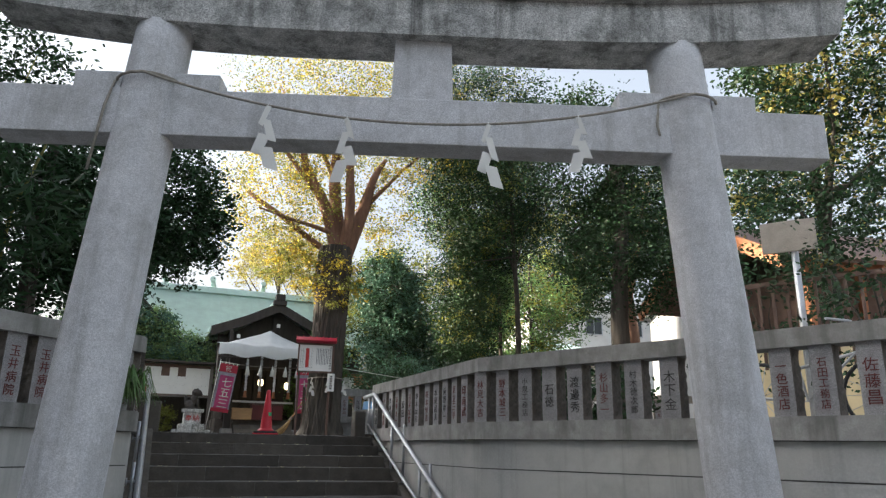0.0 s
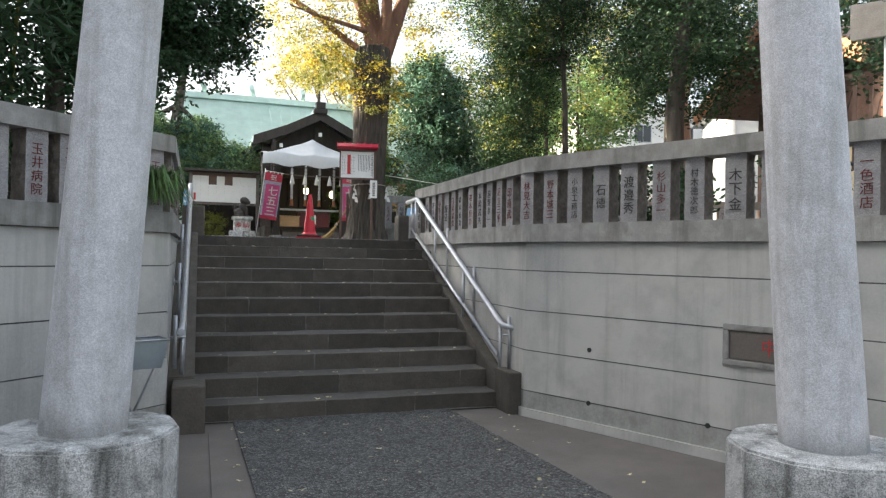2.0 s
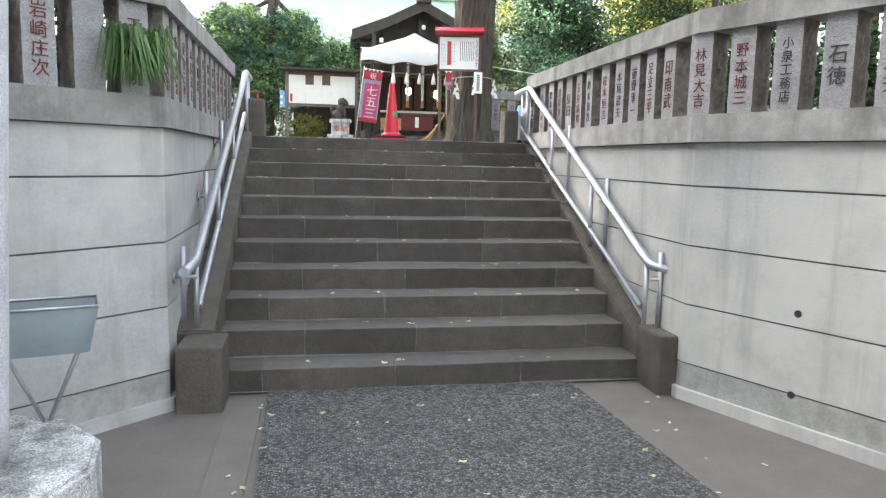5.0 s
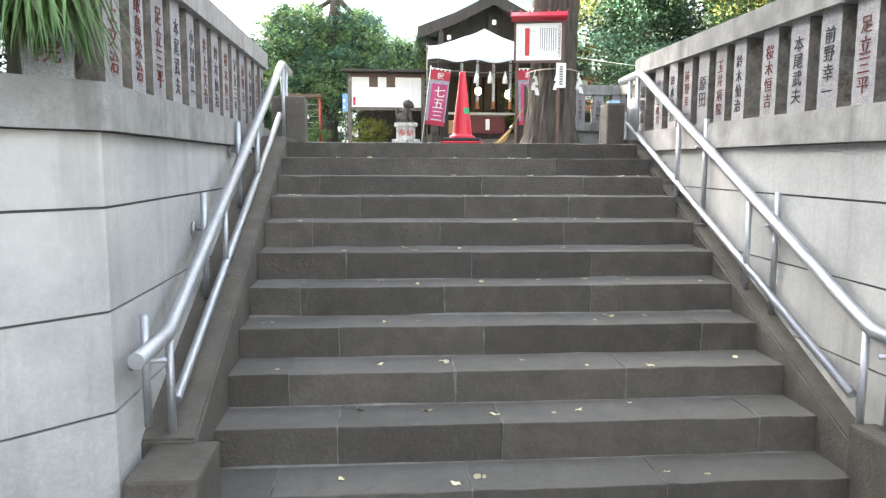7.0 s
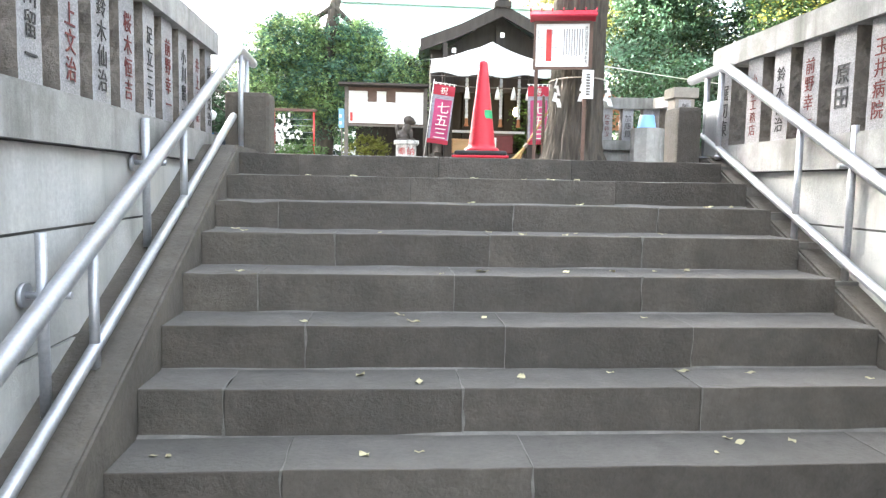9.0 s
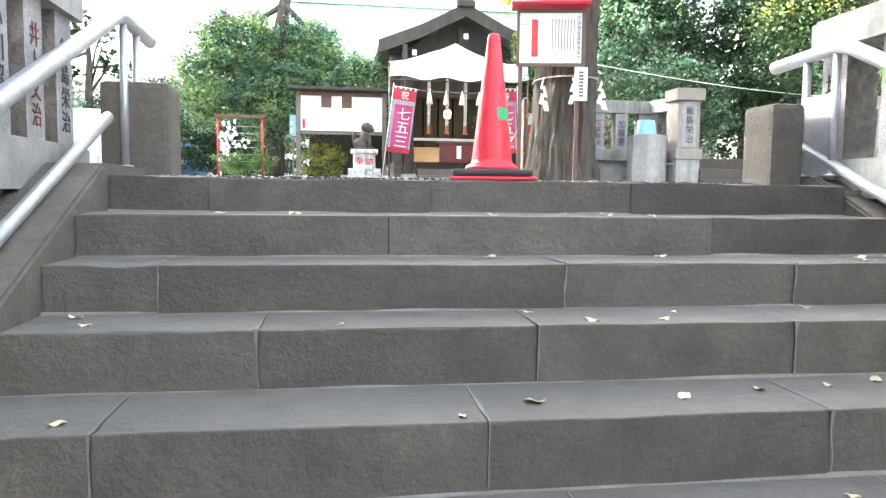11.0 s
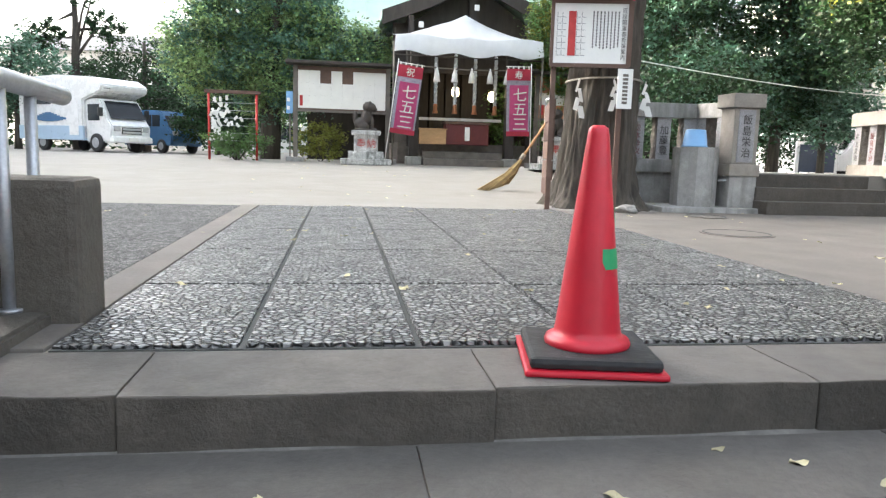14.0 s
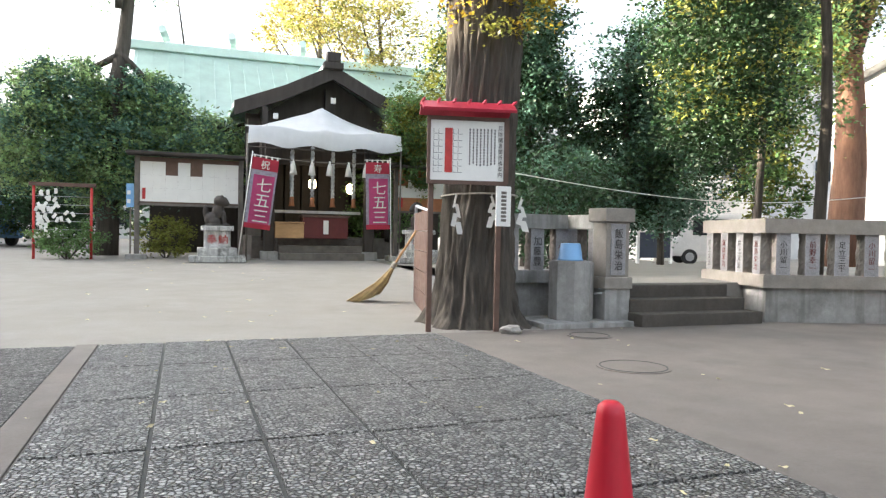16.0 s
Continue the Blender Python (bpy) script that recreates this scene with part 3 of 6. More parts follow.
def torii():
    axis = (TR - TL)
    span = axis.length
    ang = math.degrees(math.atan2(axis.y, axis.x))
    mid = (TL + TR) / 2
    root = thing("torii_gate", (mid.x, mid.y, 0.23), "large grey granite shrine gate with a straw rope", "torii gate", turn=ang)
    h = 2.6925
    size = span / 2 / h
    root.scale = (size, size, size)
    for s in (-1, 1):
        bm = bmesh.new()
        lean = 0.36
        n = 22
        pts = [(s * (h - lean * k / n), 0, 0.36 + 4.98 * k / n) for k in range(n + 1)]
        tube(bm, pts, [0.295 - 0.05 * k / n for k in range(n + 1)], 40)
        part("pillar", bm, M["granite"], root)
        bm = bmesh.new()
        octo = [(s * h + 0.66 * math.cos(a), 0.66 * math.sin(a)) for a in [2 * math.pi * (k + 0.5) / 12 for k in range(12)]]
        prism(bm, octo, -0.33, 0.375, 0.02)
        part("plinth", bm, M["torii_dark"], root, "stained grey concrete plinth")
    # tie beam
    part("tie_beam", boxes((-h - 0.92, h + 0.92, -0.15, 0.15, 4.27, 4.70), bev=0.01), M["granite"], root)
    for s in (-1, 1):
        for q in (-1, 1):
            x = s * (h - 0.31) + q * 0.42
            part("wedge", boxes((x - 0.2, x + 0.2, -0.13, 0.13, 4.70, 4.86), bev=0.01), M["granite"], root)
    bm = bmesh.new()
    box(bm, -0.27, 0.27, -0.13, 0.13, 4.70, 5.3)
    for v in bm.verts:
        if v.co.z > 5:
            v.co.x *= 0.93
    part("centre_strut", bm, M["granite"], root)

    def beam(l, w0, w1, z0, z1, rise):
        bm = bmesh.new()
        n = 36
        rows = []
        for k in range(n + 1):
            t = -1 + 2 * k / n
            lift = rise * max(0, (abs(t) - 0.25) / 0.75) ** 2.2
            x0, x1 = t * l, t * (l + 0.13)
            rows.append([bm.verts.new(p) for p in ((x0, -w0, z0 + lift), (x0, w0, z0 + lift), (x1, w1, z1 + lift * 1.15), (x1, -w1, z1 + lift * 1.15))])
        for a, b in zip(rows, rows[1:]):
            for k in range(4):
                bm.faces.new((a[k], a[(k + 1) % 4], b[(k + 1) % 4], b[k]))
        bm.faces.new(rows[0])
        bm.faces.new(rows[-1])
        bmesh.ops.recalc_face_normals(bm, faces=bm.faces)
        return bm

    part("lower_lintel", beam(h + 1.12, 0.24, 0.26, 5.28, 5.66, 0.2), M["torii_dark"], root)
    part("upper_lintel", beam(h + 1.3, 0.32, 0.37, 5.663, 5.95, 0.24), M["torii_dark"], root)
    # straw rope with paper streamers
    rope = thing("sacred_rope", (mid.x, mid.y, 0.248), "thin rope with zigzag white paper streamers between the gate pillars", "rope", turn=ang)
    rope.scale = (size, size, size)

    def ry(x):
        return 4.35 + 0.4 * (x / (h - 0.3)) ** 2
    bm = bmesh.new()
    e = h - 0.34
    pts = [(e * (k / 20 - 1), -0.33, ry(e * (k / 20 - 1))) for k in range(41)]
    tube(bm, pts, 0.011, 7)
    for s in (-1, 1):
        c = s * (h - 0.31)
        tube(bm, [(c + 0.29 * math.cos(a), 0.29 * math.sin(a), ry(c) + 0.01) for a in [2 * math.pi * k / 20 for k in range(21)]], 0.013, 6)
        tube(bm, [(c - 0.27, -0.13, ry(c)), (c - 0.31, -0.17, ry(c) - 0.25), (c - 0.33 + 0.03 * s, -0.19, ry(c) - (0.85 if s < 0 else 0.35))], 0.012, 6)
    part("cord", bm, M["rope"], rope)
    for i, x in enumerate((-1.28, -0.62, 0.56, 1.33)):
        streamer(rope, (x, -0.345, ry(x)), 0.52 if i != 3 else 0.46, i)


def streamer(parent, at, size, seed, name="paper_streamer"):
    """A folded zigzag strip of white paper."""
    rnd = random.Random(seed)
    bm = bmesh.new()
    x, y, z = at
    w = size * 0.24
    h = size / 4
    tilt = rnd.uniform(-0.5, 0.5)
    for k in range(4):
        side = 1 if (k + seed) % 2 else -1
        dx = w * 0.24 * side * (0.4 + 0.25 * k)
        dy = -0.009 * k
        ww = w * (0.34 + 0.17 * k)
        sk = side * h * 0.3
        q = [(-ww / 2 - sk / 2, 0.02), (ww / 2 - sk / 2, 0.03 * rnd.random()), (ww / 2 + sk, -h * rnd.uniform(1.2, 1.45)), (-ww / 2 + sk * 0.8, -h * rnd.uniform(1.1, 1.3))]
        vs = [bm.verts.new((x + dx + a, y + dy + a * tilt, z - h * k + b - 0.03)) for a, b in q]
        f = bm.faces.new(vs)
        r = bmesh.ops.extrude_face_region(bm, geom=[f])
        for v in r["geom"]:
            if isinstance(v, bmesh.types.BMVert):
                v.co.y -= 0.004
    tube(bm, [(x, y, z + 0.01), (x - w * 0.1, y, z - 0.05)], 0.004, 5)
    bmesh.ops.recalc_face_normals(bm, faces=bm.faces)
    return part(name, bm, M["paper"], parent, "white folded paper")


torii()


# ---- handrails ----
def handrail(x, wall, end, top, kerb, low, label, z0, k, foot):
    """top: where the rail levels out; kerb, low: height at the stair foot of the kerb below and of the lower rail."""
    root = thing("handrail", (x, 0, 0), label, "handrail")
    s = 1 if wall > x else -1

    def zt(y):
        return z0 + y * k
    bm = bmesh.new()
    tube(bm, bend([(end * s, foot, z0 - 0.02), (0, foot + 0.14 if s > 0 else 0.02, z0 - 0.002), (0, top, zt(top)), (0, top + 0.55, zt(top) - 0.02)], 0.06), 0.035, 16)
    part("top_rail", bm, M["steel"], root)
    bm = bmesh.new()
    tube(bm, [(0, 0.1, low + 0.044), (0, 3.7, low + 0.44 * 3.7)], 0.025, 12)
    part("lower_rail", bm, M["steel"], root)
    for y in (0.03, 1.25, 2.45):
        bm = bmesh.new()
        tube(bm, [(0, y, kerb + 0.46 * y - 0.06), (0, y, zt(y) - 0.01)], 0.019, 10)
        part("baluster", bm, M["steel"], root)
    for y in (top + 0.05, top + 0.27):
        bm = bmesh.new()
        tube(bm, [(0, y, 1.94), (0, y, zt(top) - 0.02)], 0.02, 10)
        tube(bm, [(0, y, 1.955), (0, y, 1.968)], 0.04, 12)
        part("end_post", bm, M["steel"], root)
    part("tie_plate", boxes((-0.012, 0.012, top + 0.07, top + 0.25, 1.97, 2.36)), M["steel"], root, "flat grey steel plate")
    for y in (-0.1, 1.0, 2.05):
        xo = s * min(0.1, abs(wall - x) * 0.5)
        bm = bmesh.new()
        tube(bm, [(xo, y, kerb + 0.46 * max(0, y) + (0.02 if y > 0 else 0.1)), (xo, y, zt(y) + 0.16)], 0.019, 10)
        tube(bm, [(-s * 0.03, y, zt(y) - 0.05), (wall - x, y, zt(y) - 0.05)], 0.013, 8)
        tube(bm, [(wall - x - s * 0.015, y, zt(y) - 0.05), (wall - x, y, zt(y) - 0.05)], 0.042, 12)
        part("wall_bracket", bm, M["steel"], root)


handrail(-1.47, -1.6, 0.01, 3.9, 0.44, 0.55, "galvanised steel pipe handrail fixed to a wall", 0.94, 0.446, -0.38)
handrail(1.95, 2.05, 0.12, 3.4, 0.3, 0.5, "galvanised steel pipe handrail beside stone steps", 0.9, 0.494, -0.17)

for x0, x1, y0, h in ((-1.59, -1.26, 3.95, 0.47), (1.69, 1.87, 3.55, 0.41)):
    g = thing("gate_pillar", ((x0 + x1) / 2, y0 + 0.13, TOP), "short weathered square stone pillar at the stair top", "pillar", "stair pillars")
    w = (x1 - x0) / 2
    bm = boxes((-w, w, -0.13, 0.13, -0.02, h), bev=0.03)
    part("shaft", bm, M["step"], g)


# ---- traffic cone ----
def cone():
    root = thing("traffic_cone", (0.266, 3.51, TOP + 0.002), "red plastic traffic cone with black weighted base and green tape", "traffic cone", turn=-10)
    part("base_mat", boxes((-0.192, 0.192, -0.192, 0.192, 0, 0.018), bev=0.008), M["cone"], root)
    part("weight", boxes((-0.178, 0.178, -0.178, 0.178, 0.018, 0.05), bev=0.014), M["black"], root, "black rubber weight")
    bm = bmesh.new()
    lathe(bm, [(0.12, 0.046), (0.123, 0.058), (0.118, 0.07), (0.108, 0.076), (0.097, 0.082), (0.093, 0.1), (0.03, 0.646), (0.027, 0.662), (0.016, 0.671), (0.003, 0.672)], 40)
    part("body", bm, M["cone"], root)
    bm = bmesh.new()

    def rad(z):
        return 0.0945 - 0.063 * (z - 0.1) / 0.546
    rows = []
    for k in range(9):
        a = radians(-75 + k * 8)
        rows.append([bm.verts.new((rad(z) * math.cos(a), rad(z) * math.sin(a), z)) for z in (0.275 + (0.0 if k else 0.02), 0.332)])
    for a, b in zip(rows, rows[1:]):
        bm.faces.new((a[0], b[0], b[1], a[1]))
    part("tape", bm, M["tape"], root, "strip of green tape")
    bm = bmesh.new()
    rows = [[bm.verts.new((rad(z) * math.cos(a), rad(z) * math.sin(a), z)) for z in (0.41, 0.45)] for a in [radians(-20 + k * 8) for k in range(5)]]
    for a, b in zip(rows, rows[1:]):
        bm.faces.new((a[0], b[0], b[1], a[1]))
    part("tape", bm, M["tape"], root, "strip of green tape")


cone()


# ---- trees ----
def leaves(rnd, blobs, size, clumps, per, sag=0.0):
    """Small folded leaves in clumps that fill the blobs unevenly: (centre, radii) each."""
    V, F = [], []
    for (c, r, share) in blobs:
        k = int(clumps * share)
        u = rnd.normal(size=(k, 3))
        u /= np.linalg.norm(u, axis=1)[:, None]
        rad = rnd.uniform(0.25, 1.0, k) ** 0.5 * rnd.uniform(0.8, 1.12, k)
        cc = np.array(c) + u * np.array(r) * rad[:, None]
        cr = rnd.uniform(0.35, 1.0, k) * 0.26 * np.mean(r)
        idx = np.repeat(np.arange(k), per)
        p = cc[idx] + rnd.normal(size=(k * per, 3)) * cr[idx][:, None] * np.array((0.62, 0.62, 0.42))
        p[:, 2] -= sag * rnd.random(k * per)
        n = len(p)
        d = rnd.normal(size=(n, 3)) * np.array((1, 1, 0.5)) + np.array((0, 0, -0.25 - sag))
        d /= np.linalg.norm(d, axis=1)[:, None]
        e = np.cross(d, rnd.normal(size=(n, 3)))
        e /= np.linalg.norm(e, axis=1)[:, None]
        s = size * rnd.uniform(0.6, 1.3, n)[:, None]
        V.append(np.stack([p - d * s * 0.5, p + e * s * 0.26 - d * s * 0.05, p + d * s * 0.5, p - e * s * 0.26 - d * s * 0.05], 1).reshape(-1, 3))
    V = np.concatenate(V)
    n = len(V) // 4
    F = np.arange(n * 4).reshape(n, 4)
    return V, F


def crown(name, parent, blobs, size, clumps, per, material, seed, sag=0.0, label=""):
    rnd = np.random.default_rng(seed)
    if size > 0.09 and parent is not None:
        size, per = size * 0.74, int(per * 1.6)
    V, F = leaves(rnd, blobs, size, clumps, per, sag)
    me = bpy.data.meshes.new(name)
    me.vertices.add(len(V))
    me.vertices.foreach_set("co", V.ravel())
    me.loops.add(F.size)
    me.loops.foreach_set("vertex_index", F.ravel().astype(np.int32))
    me.polygons.add(len(F))
    me.polygons.foreach_set("loop_start", np.arange(0, F.size, 4, dtype=np.int32))
    me.update(calc_edges=True)
    me.materials.append(material)
    ob = new(name, me)
    ob.parent = parent
    if label:
        ob["label"] = label
    return ob


def limb(bm, a, b, r0, r1, seed, n=10, kink=0.12):
    a, b = Vector(a), Vector(b)
    pts, rs = [], []
    for k in range(9):
        t = k / 8
        w = Vector((noise.noise(Vector((t * 2.1, seed, 0))), noise.noise(Vector((t * 2.1, seed, 5))), 0)) * kink * (b - a).length * t
        pts.append(a.lerp(b, t) + w)
        rs.append(r0 + (r1 - r0) * t)
    tube(bm, pts, rs, n, wobble=0.12)
    return pts


def tree(at, height, r, blobs, material, label, seed, size=0.1, clumps=260, per=26, bark="bark", lean=(0, 0), limbs=6, sag=0.0, extra=None):
    root = thing("tree", at, label, "tree")
    bm = bmesh.new()
    tip = Vector((lean[0], lean[1], height))
    limb(bm, (0, 0, -0.1), tip, r, r * 0.35, seed, 14, 0.05)
    part("trunk", bm, M[bark], root)
    rnd = random.Random(seed)
    for k in range(limbs):
        bm = bmesh.new()
        c, rr, _ = blobs[k % len(blobs)]
        t = rnd.uniform(0.45, 0.95)
        a = tip * t
        b = Vector(c) + Vector((rnd.uniform(-1, 1) * rr[0], rnd.uniform(-1, 1) * rr[1], rnd.uniform(-0.2, 0.8) * rr[2])) * 0.75
        limb(bm, a, b, r * 0.35, r * 0.06, seed + k * 3.7, 8)
        part("limb", bm, M[bark], root)
    crown("crown", root, blobs, size, clumps, per, M[material], seed, sag)
    if extra:
        crown("crown", root, blobs, size, int(clumps * extra[1]), per, M[extra[0]], seed + 50, sag)
    return root


def big_ginkgo():
    at = (2.57, 9.7, TOP)
    root = thing("tree", at, "huge old ginkgo tree with ridged bark and yellow-green leaves", "tree")
    bm = bmesh.new()
    prof = [(0, 0.66), (0.08, 0.59), (0.2, 0.53), (0.45, 0.475), (0.9, 0.43), (1.5, 0.405), (2.2, 0.40), (3.0, 0.42), (3.8, 0.44), (4.4, 0.46), (4.9, 0.4)]
    rings = []
    n, m = 200, 90
    for j in range(m + 1):
        z = 4.9 * (j / m) ** 1.15
        k0 = max(i for i in range(len(prof)) if prof[i][0] <= z + 1e-9)
        k1 = min(k0 + 1, len(prof) - 1)
        t = (z - prof[k0][0]) / max(1e-6, prof[k1][0] - prof[k0][0])
        r = prof[k0][1] + (prof[k1][1] - prof[k0][1]) * min(1, t)
        ring = []
        for k in range(n):
            a = 2 * math.pi * k / n
            c, s = math.cos(a), math.sin(a)
            root_flare = 0.12 * math.exp(-z / 0.3) * math.sin(a * 5 + 0.7 + 0.8 * math.sin(a * 2))
            wob = 0.05 * noise.noise(Vector((c * 2, s * 2, z * 0.5)))
            q = noise.noise(Vector((c * 7 + 0.4 * math.sin(z * 3), s * 7 + 0.4 * math.cos(z * 2.3), z * 0.9)))
            ridge = 0.05 * (0.6 - abs(q) * 2.4) + 0.03 * noise.noise(Vector((c * 18, s * 18, z * 4)))
            rr = r * (1 + root_flare + wob) + ridge - 0.02
            ring.append(bm.verts.new((rr * c + 0.02 * z, rr * s, z - 0.03)))
        rings.append(ring)
    for a, b in zip(rings, rings[1:]):
        for k in range(n):
            bm.faces.new((a[k], a[(k + 1) % n], b[(k + 1) % n], b[k])).smooth = True
    part("trunk", bm, M["bark"], root)
    for i, (b, r) in enumerate((((-1.0, 0, 8.0), 0.22), ((1.5, 0.4, 7.8), 0.26), ((0.0, 0.5, 9.0), 0.24), ((-2.2, 0.8, 6.4), 0.09), ((0.5, -0.9, 8.5), 0.17))):
        bm = bmesh.new()
        limb(bm, (0.22, 0, 4.5), b, r, 0.06, 3.1 * i, 12)
        part("limb", bm, M["bark_red"], root)
    for i, (a, b) in enumerate((((-0.6, 0, 6.4), (-2.6, 0.5, 9.2)), ((0.9, 0.3, 6.2), (2.9, 1.0, 8.6)), ((0.1, 0.3, 6.8), (-1.5, 1.6, 10.0)), ((0.2, 0, 5.2), (-1.9, -0.3, 5.6)))):
        bm = bmesh.new()
        limb(bm, a, b, 0.08, 0.02, 9.7 + i, 8)
        part("limb", bm, M["bark_red"], root)
    bl = [((-1.6, 0.6, 6.4), (1.5, 1.4, 2.4), 1.0), ((-0.6, 0.8, 9.2), (2.4, 2.2, 2.4), 1.4), ((2.2, 0.8, 9.4), (2.4, 2.2, 2.2), 1.3), ((1.7, 0.6, 6.6), (0.9, 1.2, 1.6), 0.4),
          ((0.1, -0.3, 3.9), (0.85, 0.7, 0.8), 0.3), ((-0.9, 0.3, 4.4), (0.8, 0.7, 0.7), 0.25), ((-0.2, 0.4, 6.6), (1.2, 1.2, 2.0), 0.5)]
    crown("crown", root, bl, 0.095, 120, 24, M["leaf_gold"], 5)
    crown("crown", root, bl, 0.095, 170, 24, M["leaf_lime"], 6)


big_ginkgo()
Z = TOP
# evergreens on the terrace
tree((-3.2, 3.2, 1.9), 4.6, 0.16, [((-0.5, 0.2, 2.9), (1.7, 1.5, 1.5), 1), ((0.7, 0.6, 3.2), (1.25, 1.2, 1.5), 1), ((-1.4, -1.6, 2.2), (1.2, 1.2, 1.2), 0.7), ((-1.8, 0.6, 5.0), (2.2, 1.8, 1.6), 0.9), ((1.85, 1.4, 3.8), (1.0, 1.0, 1.4), 0.8)], "leaf_dark",
     "dense dark evergreen tree overhanging a stone fence", 11, 0.12, 300, 34, sag=0.1)
tree((8.2, 10.1, 2.35), 9.5, 0.095, [((-1.45, 0.5, 3.4), (1.05, 1.0, 2.2), 0.8), ((-0.6, 0.4, 6.4), (2.3, 1.7, 2.0), 1.2), ((-1.0, 0.4, 9.2), (2.8, 1.9, 2.2), 1.2)], "leaf_dark",
     "tall slender evergreen tree behind a stone fence", 12, 0.11, 460, 34, extra=("leaf_lime", 0.12))
tree((8.3, 11.4, 2.35), 9.0, 0.07, [((-0.3, 0.3, 4.6), (1.1, 1.0, 2.2), 0.8), ((-0.5, 0.4, 7.6), (2.4, 1.6, 2.4), 1.1)], "leaf",
     "tall slender tree with olive leaves behind a fence", 26, 0.11, 330, 34, extra=("leaf_dark", 0.8))
tree((9.6, 7.0, 1.9), 8.5, 0.3, [((0.2, 0, 5.0), (1.9, 1.7, 1.9), 1), ((-0.6, 0.2, 7.6), (2.4, 1.9, 2.0), 1)], "leaf_dark", "dark evergreen tree with a thick black trunk", 27, 0.14, 330, 32)
tree((8.8, 0.2, 1.9), 6.5, 0.14, [((0.2, 0, 4.6), (2.0, 1.7, 1.7), 1), ((-0.2, -0.6, 6.6), (1.8, 1.6, 1.6), 0.8)], "leaf_dark", "leafy evergreen tree beside a timber building", 28, 0.13, 260, 30, extra=("leaf_yellow", 0.22))
tree((18.25, 18.1, 2.1), 13.0, 0.54, [((-2.6, 0, 8.4), (3.2, 2.4, 2.6), 1), ((1.6, -0.6, 10.4), (3.4, 2.4, 2.8), 1), ((-4.4, -1, 6.0), (2.0, 1.8, 1.8), 0.5)], "leaf_dark",
     "tall old tree with a thick reddish trunk", 13, 0.18, 330, 30, bark="bark_red", extra=("leaf_lime", 0.3))
tree((-2.6, 24.0, 2.15), 9.5, 0.32, [((-1.7, 0, 3.1), (1.5, 1.4, 1.5), 0.7), ((-1.0, 0.1, 4.3), (1.5, 1.3, 1.1), 0.6), ((2.0, 0.2, 3.0), (2.1, 1.4, 1.3), 0.8), ((1.0, 0.3, 4.4), (1.1, 1.0, 0.9), 0.4), ((0.2, -0.3, 2.6), (1.5, 1.0, 1.5), 0.5),
      ((-0.4, 0.2, 8.4), (2.6, 1.4, 1.2), 0.25)], "leaf_fresh", "broad green evergreen tree behind a notice board", 14, 0.15, 330, 32, lean=(0.4, 0), extra=("leaf_blue", 0.8))
tree((7.2, 17.5, 2.1), 6.0, 0.16, [((0, 0, 3.2), (1.7, 1.6, 2.0), 1), ((-0.5, 0, 5.4), (1.4, 1.4, 1.6), 0.6)], "leaf_dark", "green evergreen tree in dappled light", 15, 0.16, 200, 32, extra=("leaf_blue", 1.3))
tree((9.6, 17.0, 2.1), 5.5, 0.14, [((0, 0, 2.8), (1.5, 1.4, 1.9), 1), ((0.8, 0, 4.8), (1.6, 1.4, 1.6), 0.7)], "leaf_dark", "dark green evergreen tree behind a fence", 16, 0.16, 180, 32, extra=("leaf_blue", 1.3))
tree((15.6, 26.5, 2.0), 4.2, 0.12, [((0, 0, 1.7), (3.2, 1.4, 1.7), 1)], "leaf_dark", "dark evergreen hedge behind a car park sign", 63, 0.16, 300, 28)
tree((13.4, 20.5, 2.0), 4.6, 0.12, [((0, 0, 2.6), (1.9, 1.5, 1.7), 1)], "leaf_blue", "blue-green bushy tree beside a parked van", 17, 0.17, 260, 34)
tree((11.2, 14.4, 2.2), 7.0, 0.09, [((0, 0, 4.4), (2.2, 1.8, 2.2), 1), ((0.3, 0, 2.2), (0.9, 0.9, 1.5), 0.4)], "leaf", "slender tree with sparse olive leaves", 18, 0.15, 200, 26, extra=("leaf_lime", 0.5))
tree((6.6, 29.5, 2.2), 9.5, 0.16, [((0, 0, 8.6), (2.0, 1.8, 2.0), 1), ((-2.4, 0.5, 9.4), (1.8, 1.6, 1.6), 0.6)], "leaf_yellow", "tall tree with golden sunlit foliage", 20, 0.17, 120, 24, extra=("leaf_lime", 0.6))
tree((6.0, 22.3, 2.2), 3.4, 0.07, [((-0.5, -0.5, 3.7), (0.75, 0.7, 1.3), 1), ((-0.2, -0.5, 2.6), (0.6, 0.6, 0.9), 0.5)], "leaf", "green shrubby tree beside the shrine porch", 61, 0.12, 200, 28, extra=("leaf_lime", 0.5))
tree((-5.4, 31.8, 2.2), 3.4, 0.12, [((0, 0, 1.7), (2.0, 1.4, 1.7), 1)], "leaf_dark", "dark green hedge tree beside a car park", 62, 0.18, 240, 28)
tree((9.0, 24.0, 2.2), 9.0, 0.22, [((0, 0, 6.0), (2.6, 2.0, 3.4), 1)], "leaf_lime", "tall tree with yellow-green foliage", 21, 0.2, 300, 28, extra=("leaf_dark", 0.5))
tree((5.4, 36.0, 2.2), 12.0, 0.2, [((0, 0, 11.4), (2.8, 2.2, 2.4), 1), ((-1.6, 0, 10.0), (1.6, 1.6, 1.6), 0.4)], "leaf_yellow", "tall golden tree behind the shrine roof", 22, 0.2, 110, 24)
